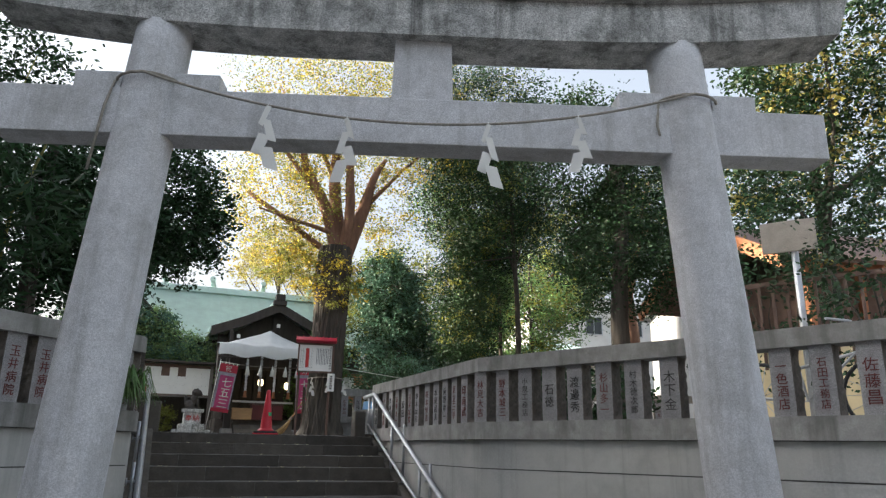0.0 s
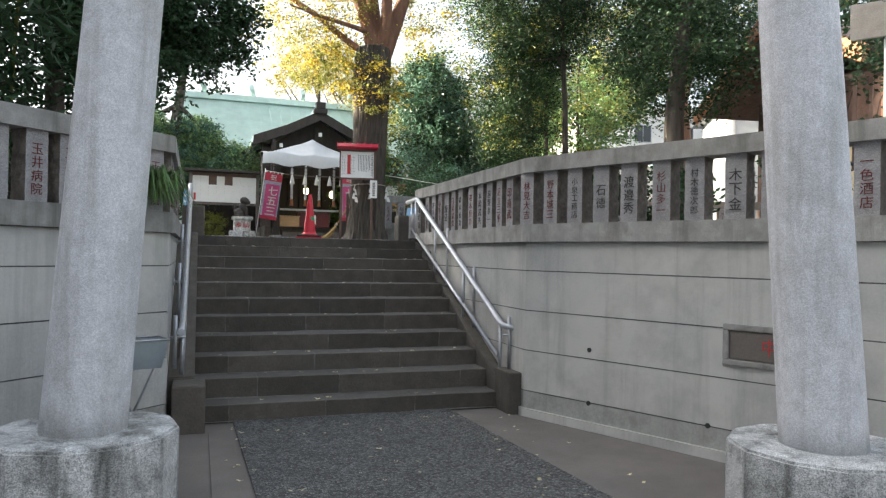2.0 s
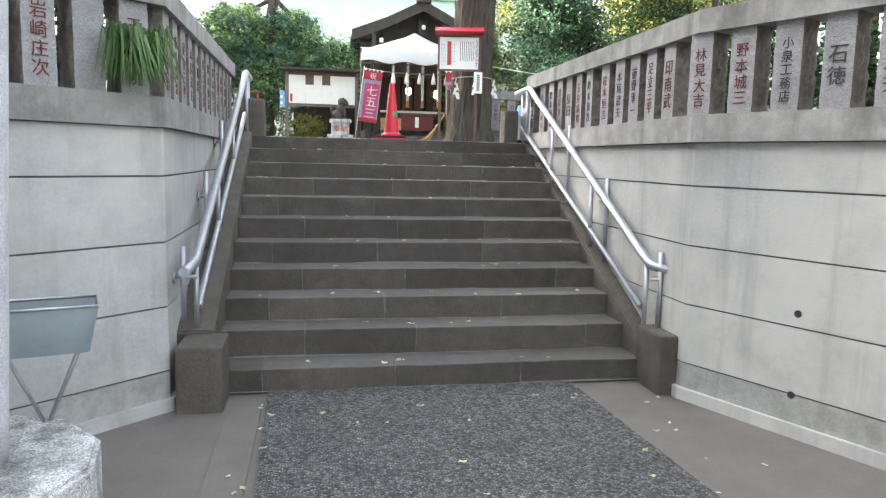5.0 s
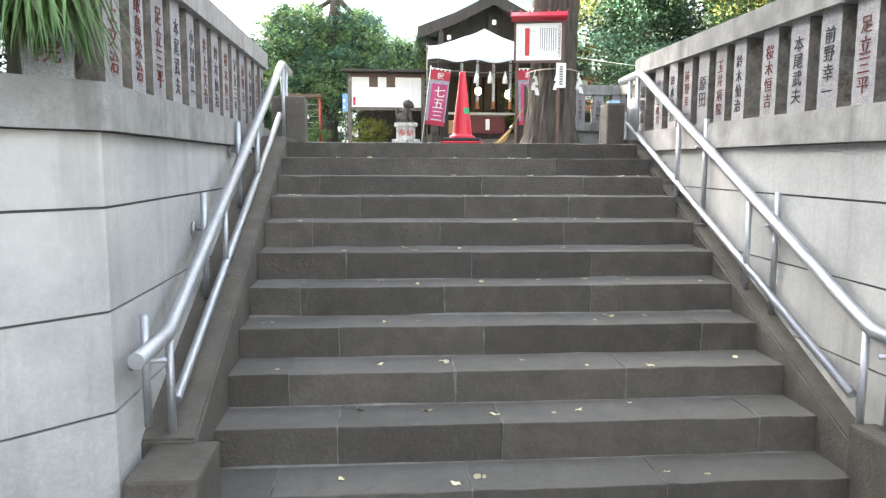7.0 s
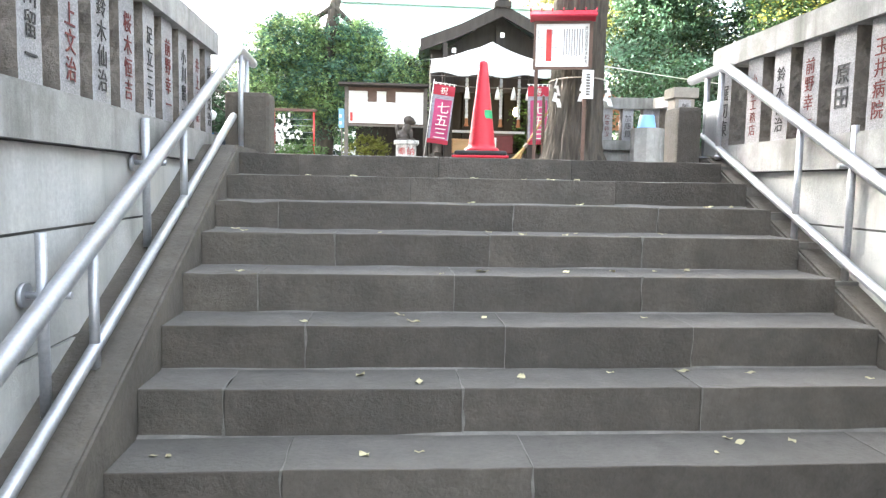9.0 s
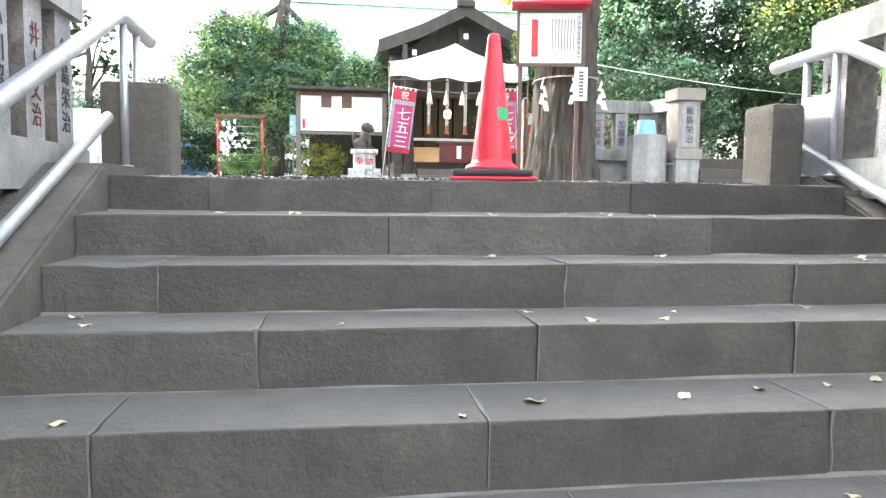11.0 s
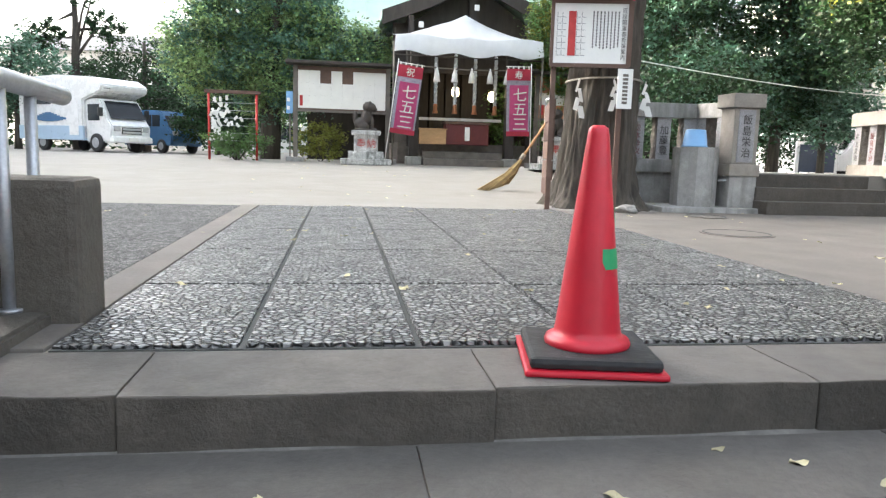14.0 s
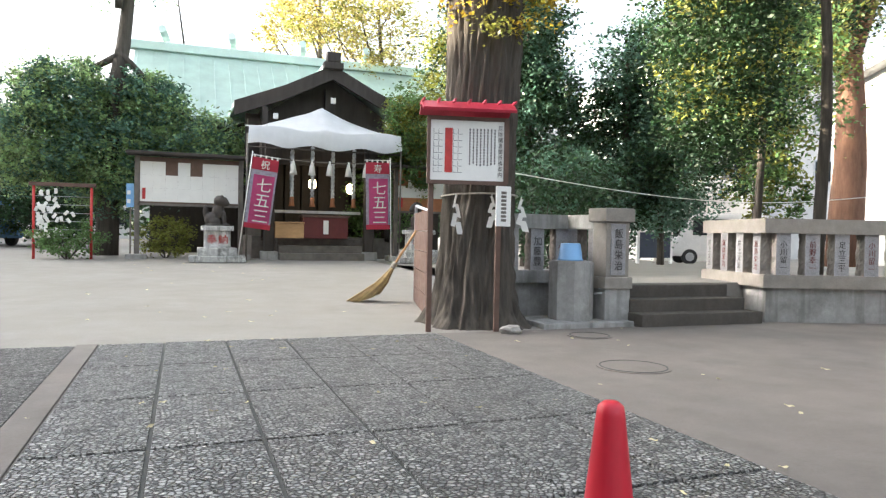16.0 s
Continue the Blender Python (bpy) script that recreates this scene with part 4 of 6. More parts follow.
tree((-9.5, 37.0, 2.2), 5.0, 0.2, [((0, 0, 3.0), (3.2, 2.0, 2.4), 1), ((4, -2, 2.2), (2.4, 2.0, 2.2), 0.8)], "leaf_dark", "dark green tree beside a car park", 23, 0.2, 330, 28)
tree((-12.2, 36.0, 2.2), 7.4, 0.26, [((-1.2, 0, 5.0), (1.0, 0.9, 0.8), 0.6), ((1.3, 0, 5.4), (0.9, 0.8, 0.7), 0.5), ((0.2, 0, 7.0), (1.2, 1, 0.9), 0.5)], "leaf_dark", "heavily pruned street tree", 24, 0.2, 90, 24)
tree((-13.5, 33.0, 2.2), 4.2, 0.16, [((0, 0, 3.0), (2.0, 1.6, 1.6), 1)], "leaf_blue", "grey-green tree behind a camper van", 25, 0.2, 200, 28)


def bush(at, radii, material, label, seed, size=0.1, clumps=90, per=26, sag=0.0):
    root = thing("bush", at, label, "bush")
    bm = bmesh.new()
    for k in range(5):
        a = 2 * math.pi * k / 5 + seed
        limb(bm, (0, 0, -0.05), (radii[0] * 0.6 * math.cos(a), radii[1] * 0.6 * math.sin(a), radii[2] * 1.2), 0.02, 0.006, seed + k, 6)
    part("stems", bm, M["bark"], root)
    crown("foliage", root, [((0, 0, radii[2]), radii, 1)], size, clumps, per, M[material], seed, sag)


bush((-3.2, 21.4, 2.15), (0.9, 0.5, 0.45), "leaf", "leafy green shrubs behind a red frame", 31)
bush((-1.0, 22.2, 2.15), (0.8, 0.5, 0.55), "leaf_lime", "yellow-green shrub below a notice board", 32)
bush((4.9, 23.0, 2.15), (1.2, 0.8, 1.5), "leaf", "green shrub beside the shrine porch", 33, 0.13, 130)
bush((5.2, 12.6, 2.3), (1.3, 0.9, 1.1), "leaf_dark", "dark shrubs behind a stone fence", 34, 0.12, 140)
bush((6.1, 13.6, 2.3), (1.1, 0.9, 1.2), "leaf_blue", "blue-green shrubs behind a stone fence", 35, 0.13, 140)


def grass_tuft():
    root = thing("grass_tuft", (-1.7, -0.5, COPE1 + 0.1), "green tuft of long grass growing on a stone coping", "grass")
    rnd = random.Random(8)
    V, F = [], []
    for k in range(240):
        a = rnd.uniform(0, 2 * math.pi)
        r, h = rnd.uniform(0.06, 0.22), rnd.uniform(0.1, 0.38)
        b = Vector((rnd.gauss(0, 0.05), rnd.gauss(0, 0.05), 0))
        d = Vector((math.cos(a), math.sin(a), 0))
        e = Vector((-d.y, d.x, 0)) * 0.008
        p = [b + Vector((0, 0, 0.1)), b + d * r * 0.7 + Vector((0, 0, 0.12 + h * 0.5)), b + d * r * 1.35 + Vector((0.05, -0.06, 0.02 - h * 0.35))]
        i = len(V)
        V += [p[0] - e, p[0] + e, p[1] + e, p[1] - e, p[2]]
        F += [(i, i + 1, i + 2, i + 3), (i + 3, i + 2, i + 4)]
    quadmesh("blade_mass", V, F, M["leaf"], root)["kind"] = "stuff"


grass_tuft()


# ---- terrace: fences, steps and cistern ----
TERR = (2.34, 2.5, 3.02, 3.2)
LINE_A = [(2.75, 10.15), (4.02, 10.12), (4.16, 9.55)]
LINE_B = [(6.6, 10.6), (6.2, 9.05), (12.5, 6.9)]
fence_run("stone_fence", LINE_A, -1, 0.33, [["小川", "松本幹次", "加藤豊", "小川"]], "grey stone fence of inscribed posts behind an old tree", mats=("fence", "tablet", "fence"), levels=TERR)
fence_run("stone_fence", LINE_B, -1, 0.36, [["井上文治", "飯島栄治"], ["小川留一", "前野幸一", "足立三平", "小川留一", "井上文治"]], "pale stone fence of inscribed posts beside steps",
          mats=("fence_pale", "tablet", "fence_pale"), levels=TERR)
for ln in (LINE_A, LINE_B):
    structure("wall_low", band(ln, -0.02, -0.26, 1.9, 2.34, 0.0), M["fence"], "low stone base wall under a fence")


def corner_post():
    root = thing("fence_pillar", (4.17, 9.38, TOP), "large square stone fence pillar with carved characters", "pillar")
    part("foot", boxes((-0.17, 0.17, -0.16, 0.16, 0, 0.42), bev=0.01), M["fence"], root)
    part("collar", boxes((-0.19, 0.19, -0.18, 0.18, 0.42, 0.56), bev=0.012), M["fence_pale"], root)
    part("shaft", boxes((-0.155, 0.155, -0.145, 0.145, 0.56, 1.2), bev=0.008), M["fence_pale"], root)
    part("cap", boxes((-0.2, 0.2, -0.19, 0.19, 1.2, 1.36), bev=0.014), M["fence_pale"], root)
    pl = part("tablet", boxes((-0.1, 0.1, -0.158, -0.14, 0.58, 1.18), bev=0.004), M["tablet"], root, "grey carved stone tablet")
    write("飯島栄治", pl, (0, -0.162, 0.88), 0.5, M["ink_black"])


corner_post()


def side_steps():
    root = thing("stairs", (5.1, 9.0, TOP), "three low dark stone steps up to a car park", "stairs")
    root["kind"] = "structure"
    for k in range(3):
        bm = boxes((-0.78 + 0.01 * k, 0.98 - 0.06 * k, -0.05 + 0.24 * k, 0.9, 0.15 * k - 0.02, 0.15 * (k + 1) - 0.002), bev=0.012)
        part("step_stone", bm, M["step"], root)


side_steps()


def cistern():
    root = thing("stone_cistern", (3.68, 9.44, TOP), "weathered eight-sided stone water cistern with a tap", "cistern")
    bm = bmesh.new()
    prism(bm, [(0.26 * math.cos(a), 0.26 * math.sin(a)) for a in [math.pi * (k + 0.5) / 4 for k in range(8)]], 0.04, 0.74, 0.015)
    part("body", bm, M["fence"], root)
    part("kerb", boxes((-0.55, 0.62, -0.38, 0.36, -0.03, 0.06), bev=0.015), M["fence"], root)
    bm = bmesh.new()
    tube(bm, bend([(0.24, -0.12, 0.36), (0.36, -0.16, 0.37), (0.4, -0.17, 0.3)], 0.03), 0.012, 8)
    tube(bm, [(0.33, -0.15, 0.37), (0.33, -0.15, 0.42)], 0.01, 8)
    tube(bm, [(0.29, -0.13, 0.42), (0.37, -0.17, 0.42)], 0.008, 8)
    part("tap", bm, M["steel"], root, "chrome tap")
    b = thing("bucket", (3.66, 9.44, TOP + 0.742), "pale blue plastic bucket upturned on a stone cistern", "bucket")
    bm = bmesh.new()
    lathe(bm, [(0.145, 0), (0.15, 0.012), (0.14, 0.02), (0.115, 0.19), (0.105, 0.2), (0.002, 0.2)], 28)
    part("shell", bm, M["blue_plastic"], b)


cistern()


# ---- sign before the tree ----
def tree_sign():
    root = thing("notice_sign", (2.19, 9.1, TOP), "white shrine notice on brown posts with a red roof", "sign", turn=-12)
    root.scale.x = 0.88
    for x in (-0.42, 0.40):
        part("post", boxes((x - 0.03, x + 0.03, -0.03, 0.03, -0.02, 2.22), bev=0.005), M["wood_brown"], root)
    fr = part("frame", boxes((-0.48, 0.48, -0.07, -0.03, 1.54, 1.58), (-0.48, 0.48, -0.07, -0.03, 2.2, 2.24), (-0.48, -0.44, -0.07, -0.03, 1.58, 2.2), (0.44, 0.48, -0.07, -0.03, 1.58, 2.2)), M["wood_brown"], root)
    panel = part("panel", boxes((-0.44, 0.44, -0.055, -0.035, 1.58, 2.2)), M["paper"], root, "white printed notice panel")
    part("side_board", boxes((0.481, 0.5, -0.06, 0.1, 1.56, 2.22)), M["wood_brown"], root)
    bm = bmesh.new()
    for s in (-1, 1):
        vs = box(bm, -0.55, 0.55, 0, 0.2, 0, 0.03)
        bmesh.ops.transform(bm, matrix=pose(0, -0.02, 2.37) @ Matrix.Diagonal((1, s, 1, 1)) @ pose(0, 0, 0, -28), verts=vs)
    bmesh.ops.recalc_face_normals(bm, faces=bm.faces)
    roof = part("roof", bm, M["roof_red"], root, "red sheet-metal roof")
    for k in range(7):
        x = -0.54 + 0.18 * k
        part("roof_rib", boxes((x - 0.012, x + 0.012, -0.2, 0.16, 2.375, 2.4), bev=0.004), M["roof_red"], root)
    # printed matter
    red = boxes((-0.27, -0.18, -0.0585, -0.0555, 1.66, 2.12))
    part("red_block", red, M["red_paint"], panel)
    for i in range(6):
        for j in range(7):
            if i in (2,):
                continue
            x, z = -0.405 + i * 0.058, 1.66 + j * 0.066
            part("print_cell", boxes((x, x + 0.05, -0.0575, -0.0555, z, z + 0.004), (x, x + 0.004, -0.0575, -0.0555, z, z + 0.055)), M["ink_black"], panel)
    rnd = random.Random(3)
    for i in range(8):
        x = 0.02 + i * 0.043
        z = 2.12
        bm = bmesh.new()
        while z > 1.68 + rnd.uniform(0, 0.1):
            h = rnd.uniform(0.018, 0.026)
            box(bm, x, x + 0.016, -0.0575, -0.0555, z - h, z)
            z -= h + 0.008
        part("print_line", bm, M["ink_black"], panel)
    write("厄除開運御祈祷案内", panel, (0.395, -0.059, 1.89), 0.54, M["ink_black"], name="heading")
    tag = thing("name_tag", (2.56, 8.96, 3.02), "white vertical name plate fixed to a brown post", "sign")
    bm = boxes((-0.085, 0.085, -0.012, 0.012, 0, 0.42), bev=0.008)
    t = part("plate", bm, M["paper"], tag)
    bm = bmesh.new()
    for k in range(8):
        box(bm, -0.03, 0.03, -0.0145, -0.0125, 0.05 + k * 0.041, 0.05 + k * 0.041 + 0.028)
    part("print_line", bm, M["wood_grey"], t)


tree_sign()


def tree_rope():
    root = thing("sacred_rope", (2.57, 9.7, 3.36), "thin rope round a tree trunk with white paper streamers", "rope")
    bm = bmesh.new()
    tube(bm, [(0.03 + 0.44 * math.cos(a), 0.44 * math.sin(a), -0.02 * math.sin(a)) for a in [2 * math.pi * k / 36 for k in range(37)]], 0.011, 6)
    part("cord", bm, M["rope"], root)
    for i, (x, y, sz) in enumerate(((-0.37, -0.3, 0.38), (-0.02, -0.47, 0.3), (0.44, -0.26, 0.34))):
        streamer(root, (x, y, 0), sz, i + 2)


tree_rope()


def side_panel():
    root = thing("wooden_screen", (2.2, 10.3, TOP), "brown boarded wooden screen with a pale metal edge", "screen", turn=77)
    for k in range(5):
        part("board", boxes((0, 1.7, -0.02, 0.02, 0.02 + k * 0.26, 0.27 + k * 0.26), bev=0.006), M["wood_brown"], root)
    bm = bmesh.new()
    tube(bm, bend([(1.72, 0, 0), (1.72, 0, 1.42), (0.0, 0, 1.3)], 0.08), 0.022, 8)
    part("metal_edge", bm, M["steel"], root)
    b = thing("broom", (1.92, 11.9, upper(11.9)), "long-handled broom of yellow twigs leaning against a screen", "broom")
    bm = bmesh.new()
    tube(bm, [(0.3, -0.06, 0.5), (0.72, -0.14, 1.18)], 0.018, 8)
    part("handle", bm, M["wood_pale"], b)
    rnd = random.Random(5)
    bm = bmesh.new()
    for k in range(260):
        a, r = rnd.uniform(0, 6.28), rnd.uniform(0, 1) ** 0.5
        e = Vector((-0.12 + 0.24 * r * math.cos(a), 0.15 * r * math.sin(a), max(0.005, 0.03 + 0.07 * r * math.cos(a))))
        m = Vector((0.14, -0.02, 0.26)) + Vector((math.cos(a), math.sin(a), 0)) * 0.09 * r
        tube(bm, [(0.33, -0.07, 0.54), m, e], [0.008, 0.006, 0.004], 4, False)
    part("bristle_head", bm, M["straw"], b)["kind"] = "stuff"
    part("binding", tube(bmesh.new(), [(0.28, -0.055, 0.47), (0.33, -0.065, 0.55)], 0.036, 10), M["rope"], b)


side_panel()


# ---- shrine ----
def shrine():
    root = thing("shrine_hall", (3.4, 24.5, 2.16), "dark timber shrine hall with a pale green copper roof", "shrine")
    part("wall", boxes((-5.0, 5.0, 2.6, 2.8, 0, 5.2)), M["wood_dark"], root)
    part("side_wall", boxes((-1.95, -1.8, -2.2, 2.6, 0.5, 4.2)), M["wood_dark"], root)
    part("side_wall", boxes((1.6, 1.75, -2.2, 2.6, 0.5, 4.2)), M["wood_dark"], root)
    part("floor", boxes((-2.2, 1.9, -2.2, 2.6, 0.0, 0.62), bev=0.01), M["wood_grey"], root)
    for k in range(3):
        part("step", boxes((-1.55, 0.75, -3.2 + 0.3 * k, -2.2, 0.2 * k - 0.02, 0.2 * k + 0.18), bev=0.012), M["wood_grey"], root)
    for x in (-1.8, 0.95):
        part("pillar", boxes((x - 0.13, x + 0.13, -2.9, -2.64, 0, 3.6), bev=0.02), M["wood_dark"], root)
        part("pillar_base", boxes((x - 0.22, x + 0.22, -3.0, -2.54, -0.02, 0.22), bev=0.02), M["fence"], root)
    part("beam", boxes((-2.1, 1.4, -1.4, -1.1, 3.0, 3.3), bev=0.02), M["wood_dark"], root)
    part("beam", boxes((-1.7, 0.85, -2.2, -2.1, 1.28, 1.36)), M["paper"], root, "pale rail across the entrance")
    for k in range(5):
        part("lattice_door", boxes((-1.6 + k * 0.5, -1.15 + k * 0.5, -0.6, -0.54, 0.62, 2.9), bev=0.01), M["wood_dark"], root)
    # porch gable
    pk, sl, half = 5.38, 0.46, 2.7
    for s in (-1, 1):
        bm = bmesh.new()
        pr = [(0, pk), (s * half * 0.5, pk - half * 0.5 * sl - 0.06), (s * half, pk - half * sl + 0.03)]
        a = [[bm.verts.new((x, y, z + d)) for x, z in pr] for y, d in ((-2.1, 0.16), (-2.1, 0), (3.4, 0.16), (3.4, 0))]
        for k in range(2):
            bm.faces.new((a[0][k], a[0][k + 1], a[2][k + 1], a[2][k]))
            bm.faces.new((a[1][k], a[1][k + 1], a[3][k + 1], a[3][k]))
            bm.faces.new((a[0][k], a[0][k + 1], a[1][k + 1], a[1][k]))
        bm.faces.new((a[0][2], a[2][2], a[3][2], a[1][2]))
        part("porch_roof", bm, M["copper"], root)
        bm = bmesh.new()
        a = [[bm.verts.new((x, y, z + d)) for x, z in pr] for y, d in ((-2.2, 0.14), (-2.2, -0.26), (-2.1, 0.14), (-2.1, -0.26))]
        for k in range(2):
            bm.faces.new((a[0][k], a[0][k + 1], a[1][k + 1], a[1][k]))
            bm.faces.new((a[2][k], a[2][k + 1], a[3][k + 1], a[3][k]))
            bm.faces.new((a[1][k], a[1][k + 1], a[3][k + 1], a[3][k]))
            bm.faces.new((a[0][k], a[0][k + 1], a[2][k + 1], a[2][k]))
        part("bargeboard", bm, M["wood_dark"], root)
    bm = bmesh.new()
    vs = [bm.verts.new(p) for p in ((-half + 0.3, -1.5, 3.75), (half - 0.3, -1.5, 3.75), (0, -1.5, pk - 0.05))]
    bm.faces.new(vs)
    box(bm, -half + 0.4, half - 0.4, -1.75, -1.5, 3.7, 3.92)
    # dark panel added to fill the shaded space between gable and canopy
    box(bm, -half + 0.35, half - 0.35, -1.49, -1.4, 2.7, 4.1)
    box(bm, -0.12, 0.12, -1.7, -1.5, 3.9, 4.9)
    part("gable_wall", bm, M["wood_dark"], root)
    part("ridge_end", boxes((-0.28, 0.28, -2.3, -2.0, pk + 0.02, pk + 0.22), (-0.2, 0.2, -2.3, -2.0, pk + 0.22, pk + 0.5), bev=0.03), M["wood_dark"], root)
    part("ridge", boxes((-0.14, 0.14, -2.0, 3.4, pk + 0.1, pk + 0.35), bev=0.03), M["copper"], root)
    for x, z in ((0.0, 4.5), (-1.6, 3.95), (1.6, 3.95)):
        part("gable_fitting", boxes((x - 0.07, x + 0.07, -2.28, -2.2, z - 0.08, z + 0.08), bev=0.02), M["paper"], root, "small white metal fitting")
    # main roof
    bm = bmesh.new()
    prof = [(1.0, 4.2), (2.0, 4.85), (3.2, 5.85), (4.6, 7.05)]
    for sgn in (0, 1):
        rows = []
        for y, z in prof:
            yy = y if not sgn else 9.2 - y
            rows.append([bm.verts.new((x, yy, z)) for x in (-5.6, 6.4)])
        for a, b in zip(rows, rows[1:]):
            bm.faces.new((a[0], a[1], b[1], b[0]))
    r = bmesh.ops.solidify(bm, geom=bm.faces[:], thickness=0.14)
    part("main_roof", bm, M["copper"], root)
    for i in range(24):
        x = -5.5 + i * 0.5
        bm = bmesh.new()
        tube(bm, [(x, y, z + 0.012) for y, z in prof], 0.01, 5)
        part("roof_seam", bm, M["copper"], root)
    part("main_ridge", boxes((-6.0, 6.8, 4.4, 4.8, 7.0, 7.3), bev=0.03), M["copper"], root)
    for x in (-4.6, -2.3, 0.2, 2.6):
        bm = bmesh.new()
        tube(bm, [(x - 0.12, 4.0, 7.65), (x + 0.05, 5.2, 7.45)], 0.13, 12)
        part("ridge_log", bm, M["copper"], root)


shrine()


def canopy():
    root = thing("cloth_canopy", (3.05, 21.3, 2.165), "white cloth canopy with a peaked centre on thin poles", "canopy")
    bm = bmesh.new()
    n, m = 28, 10
    rows = []
    for j in range(m + 1):
        v = j / m
        row = []
        for i in range(n + 1):
            u = -1 + 2 * i / n
            peak = 0.62 * max(0, 1 - abs(u) * 1.25) * max(0, 1 - abs(v - 0.6) * 1.8)
            sag = -0.05 * math.sin(abs(u) * math.pi * 2) * (1 - v) + 0.03 * noise.noise(Vector((u * 4, v * 4, 1)))
            row.append(bm.verts.new((u * 2.05, -0.12 + v * 1.55, 3.46 + 0.25 * v + peak + sag)))
        rows.append(row)
    front = [bm.verts.new((v.co.x * 1.015, -0.15 + 0.03 * math.sin(i * 1.1), 2.98 + 0.05 * math.sin(i * 0.7) + 0.04 * abs(i - 14) / 14)) for i, v in enumerate(rows[0])]
    rows.insert(0, front)
    for a, b in zip(rows, rows[1:]):
        for i in range(n):
            bm.faces.new((a[i], a[i + 1], b[i + 1], b[i])).smooth = True
    part("cloth", bm, M["cloth"], root)
    for x in (-2.08, 2.08):
        bm = bmesh.new()
        tube(bm, [(x, -0.05, -0.02), (x, -0.05, 3.3)], 0.028, 8)
        part("pole", bm, M["wood_grey"], root)
    part("cross_pole", tube(bmesh.new(), [(-2.1, -0.05, 2.95), (2.1, -0.05, 2.95)], 0.022, 8), M["wood_dark"], root)


canopy()


def bell_rope(x, group):
    root = thing("bell_rope", (x, 21.9, 3.62), "thick twisted red and white bell rope with tassel", "bell rope", group)
    bm = bmesh.new()
    for k in range(2):
        tube(bm, [(0.03 * math.cos(a + k * math.pi), 0.03 * math.sin(a + k * math.pi), 0.25 + 1.4 * i / 40) for i, a in enumerate([0.9 * j for j in range(41)])], 0.03, 6)
    part("cord", bm, M["cloth"], root)
    bm = bmesh.new()
    lathe(bm, [(0.045, 0.26), (0.06, 0.22), (0.055, 0.12), (0.085, 0.0), (0.002, 0.0)], 12)
    part("tassel", bm, M["wood_orange"], root, "faded orange tassel")


for x in (2.22, 2.78, 3.35, 3.95):
    bell_rope(x, "bell ropes at the shrine entrance")


def rope_of_honour():
    root = thing("sacred_rope", (3.05, 21.35, 4.95), "rope across the shrine entrance with white paper tassels", "rope")
    bm = bmesh.new()
    tube(bm, [(-2.0 + 4.0 * k / 24, 0, -0.1 * math.sin(math.pi * k / 24) - 0.05) for k in range(25)], 0.018, 6)
    part("cord", bm, M["wood_grey"], root)
    for x in (-0.88, -0.38, 0.1, 0.62, 1.1):
        bm = bmesh.new()
        lathe(bm, [(0.1, -0.5), (0.07, -0.3), (0.03, -0.16), (0.02, -0.1), (0.002, -0.1)], 8, (x, 0, 0))
        part("paper_tassel", bm, M["paper"], root, "white paper tassel")


rope_of_honour()
for x, z in ((2.9, 4.15), (4.0, 4.05)):
    ln = thing("lantern", (x, 22.6, z), "small glowing paper lantern at the shrine entrance", "lantern", "shrine lanterns")
    bm = bmesh.new()
    lathe(bm, [(0.05, 0), (0.1, 0.05), (0.11, 0.14), (0.1, 0.24), (0.05, 0.29), (0.002, 0.29)], 14)
    part("shade", bm, M["lamp"], ln)
    part("hanger", tube(bmesh.new(), [(0, 0, 0.29), (0, 0, 1.9)], 0.006, 5), M["wood_dark"], ln)

ob_ = thing("offertory_box", (3.1, 21.75, 2.74), "dark red wooden offertory box with white slip", "offertory box")
part("body", boxes((-0.62, 0.62, -0.25, 0.25, 0, 0.58), bev=0.02), M["maroon"], ob_)
part("paper_slip", boxes((-0.07, 0.07, -0.262, -0.255, 0.12, 0.5)), M["paper"], ob_, "white paper slip")
part("lid_frame", boxes((-0.66, 0.66, -0.29, 0.29, 0.58, 0.64), bev=0.01), M["wood_brown"], ob_)
cb = thing("wooden_chest", (2.12, 21.7, 2.74), "pale plain wooden chest on the shrine steps", "chest")
part("body", boxes((-0.38, 0.38, -0.22, 0.22, 0, 0.4), bev=0.01), M["wood_pale"], cb)
part("lid", boxes((-0.4, 0.4, -0.24, 0.24, 0.402, 0.44), bev=0.008), M["wood_pale"], cb)


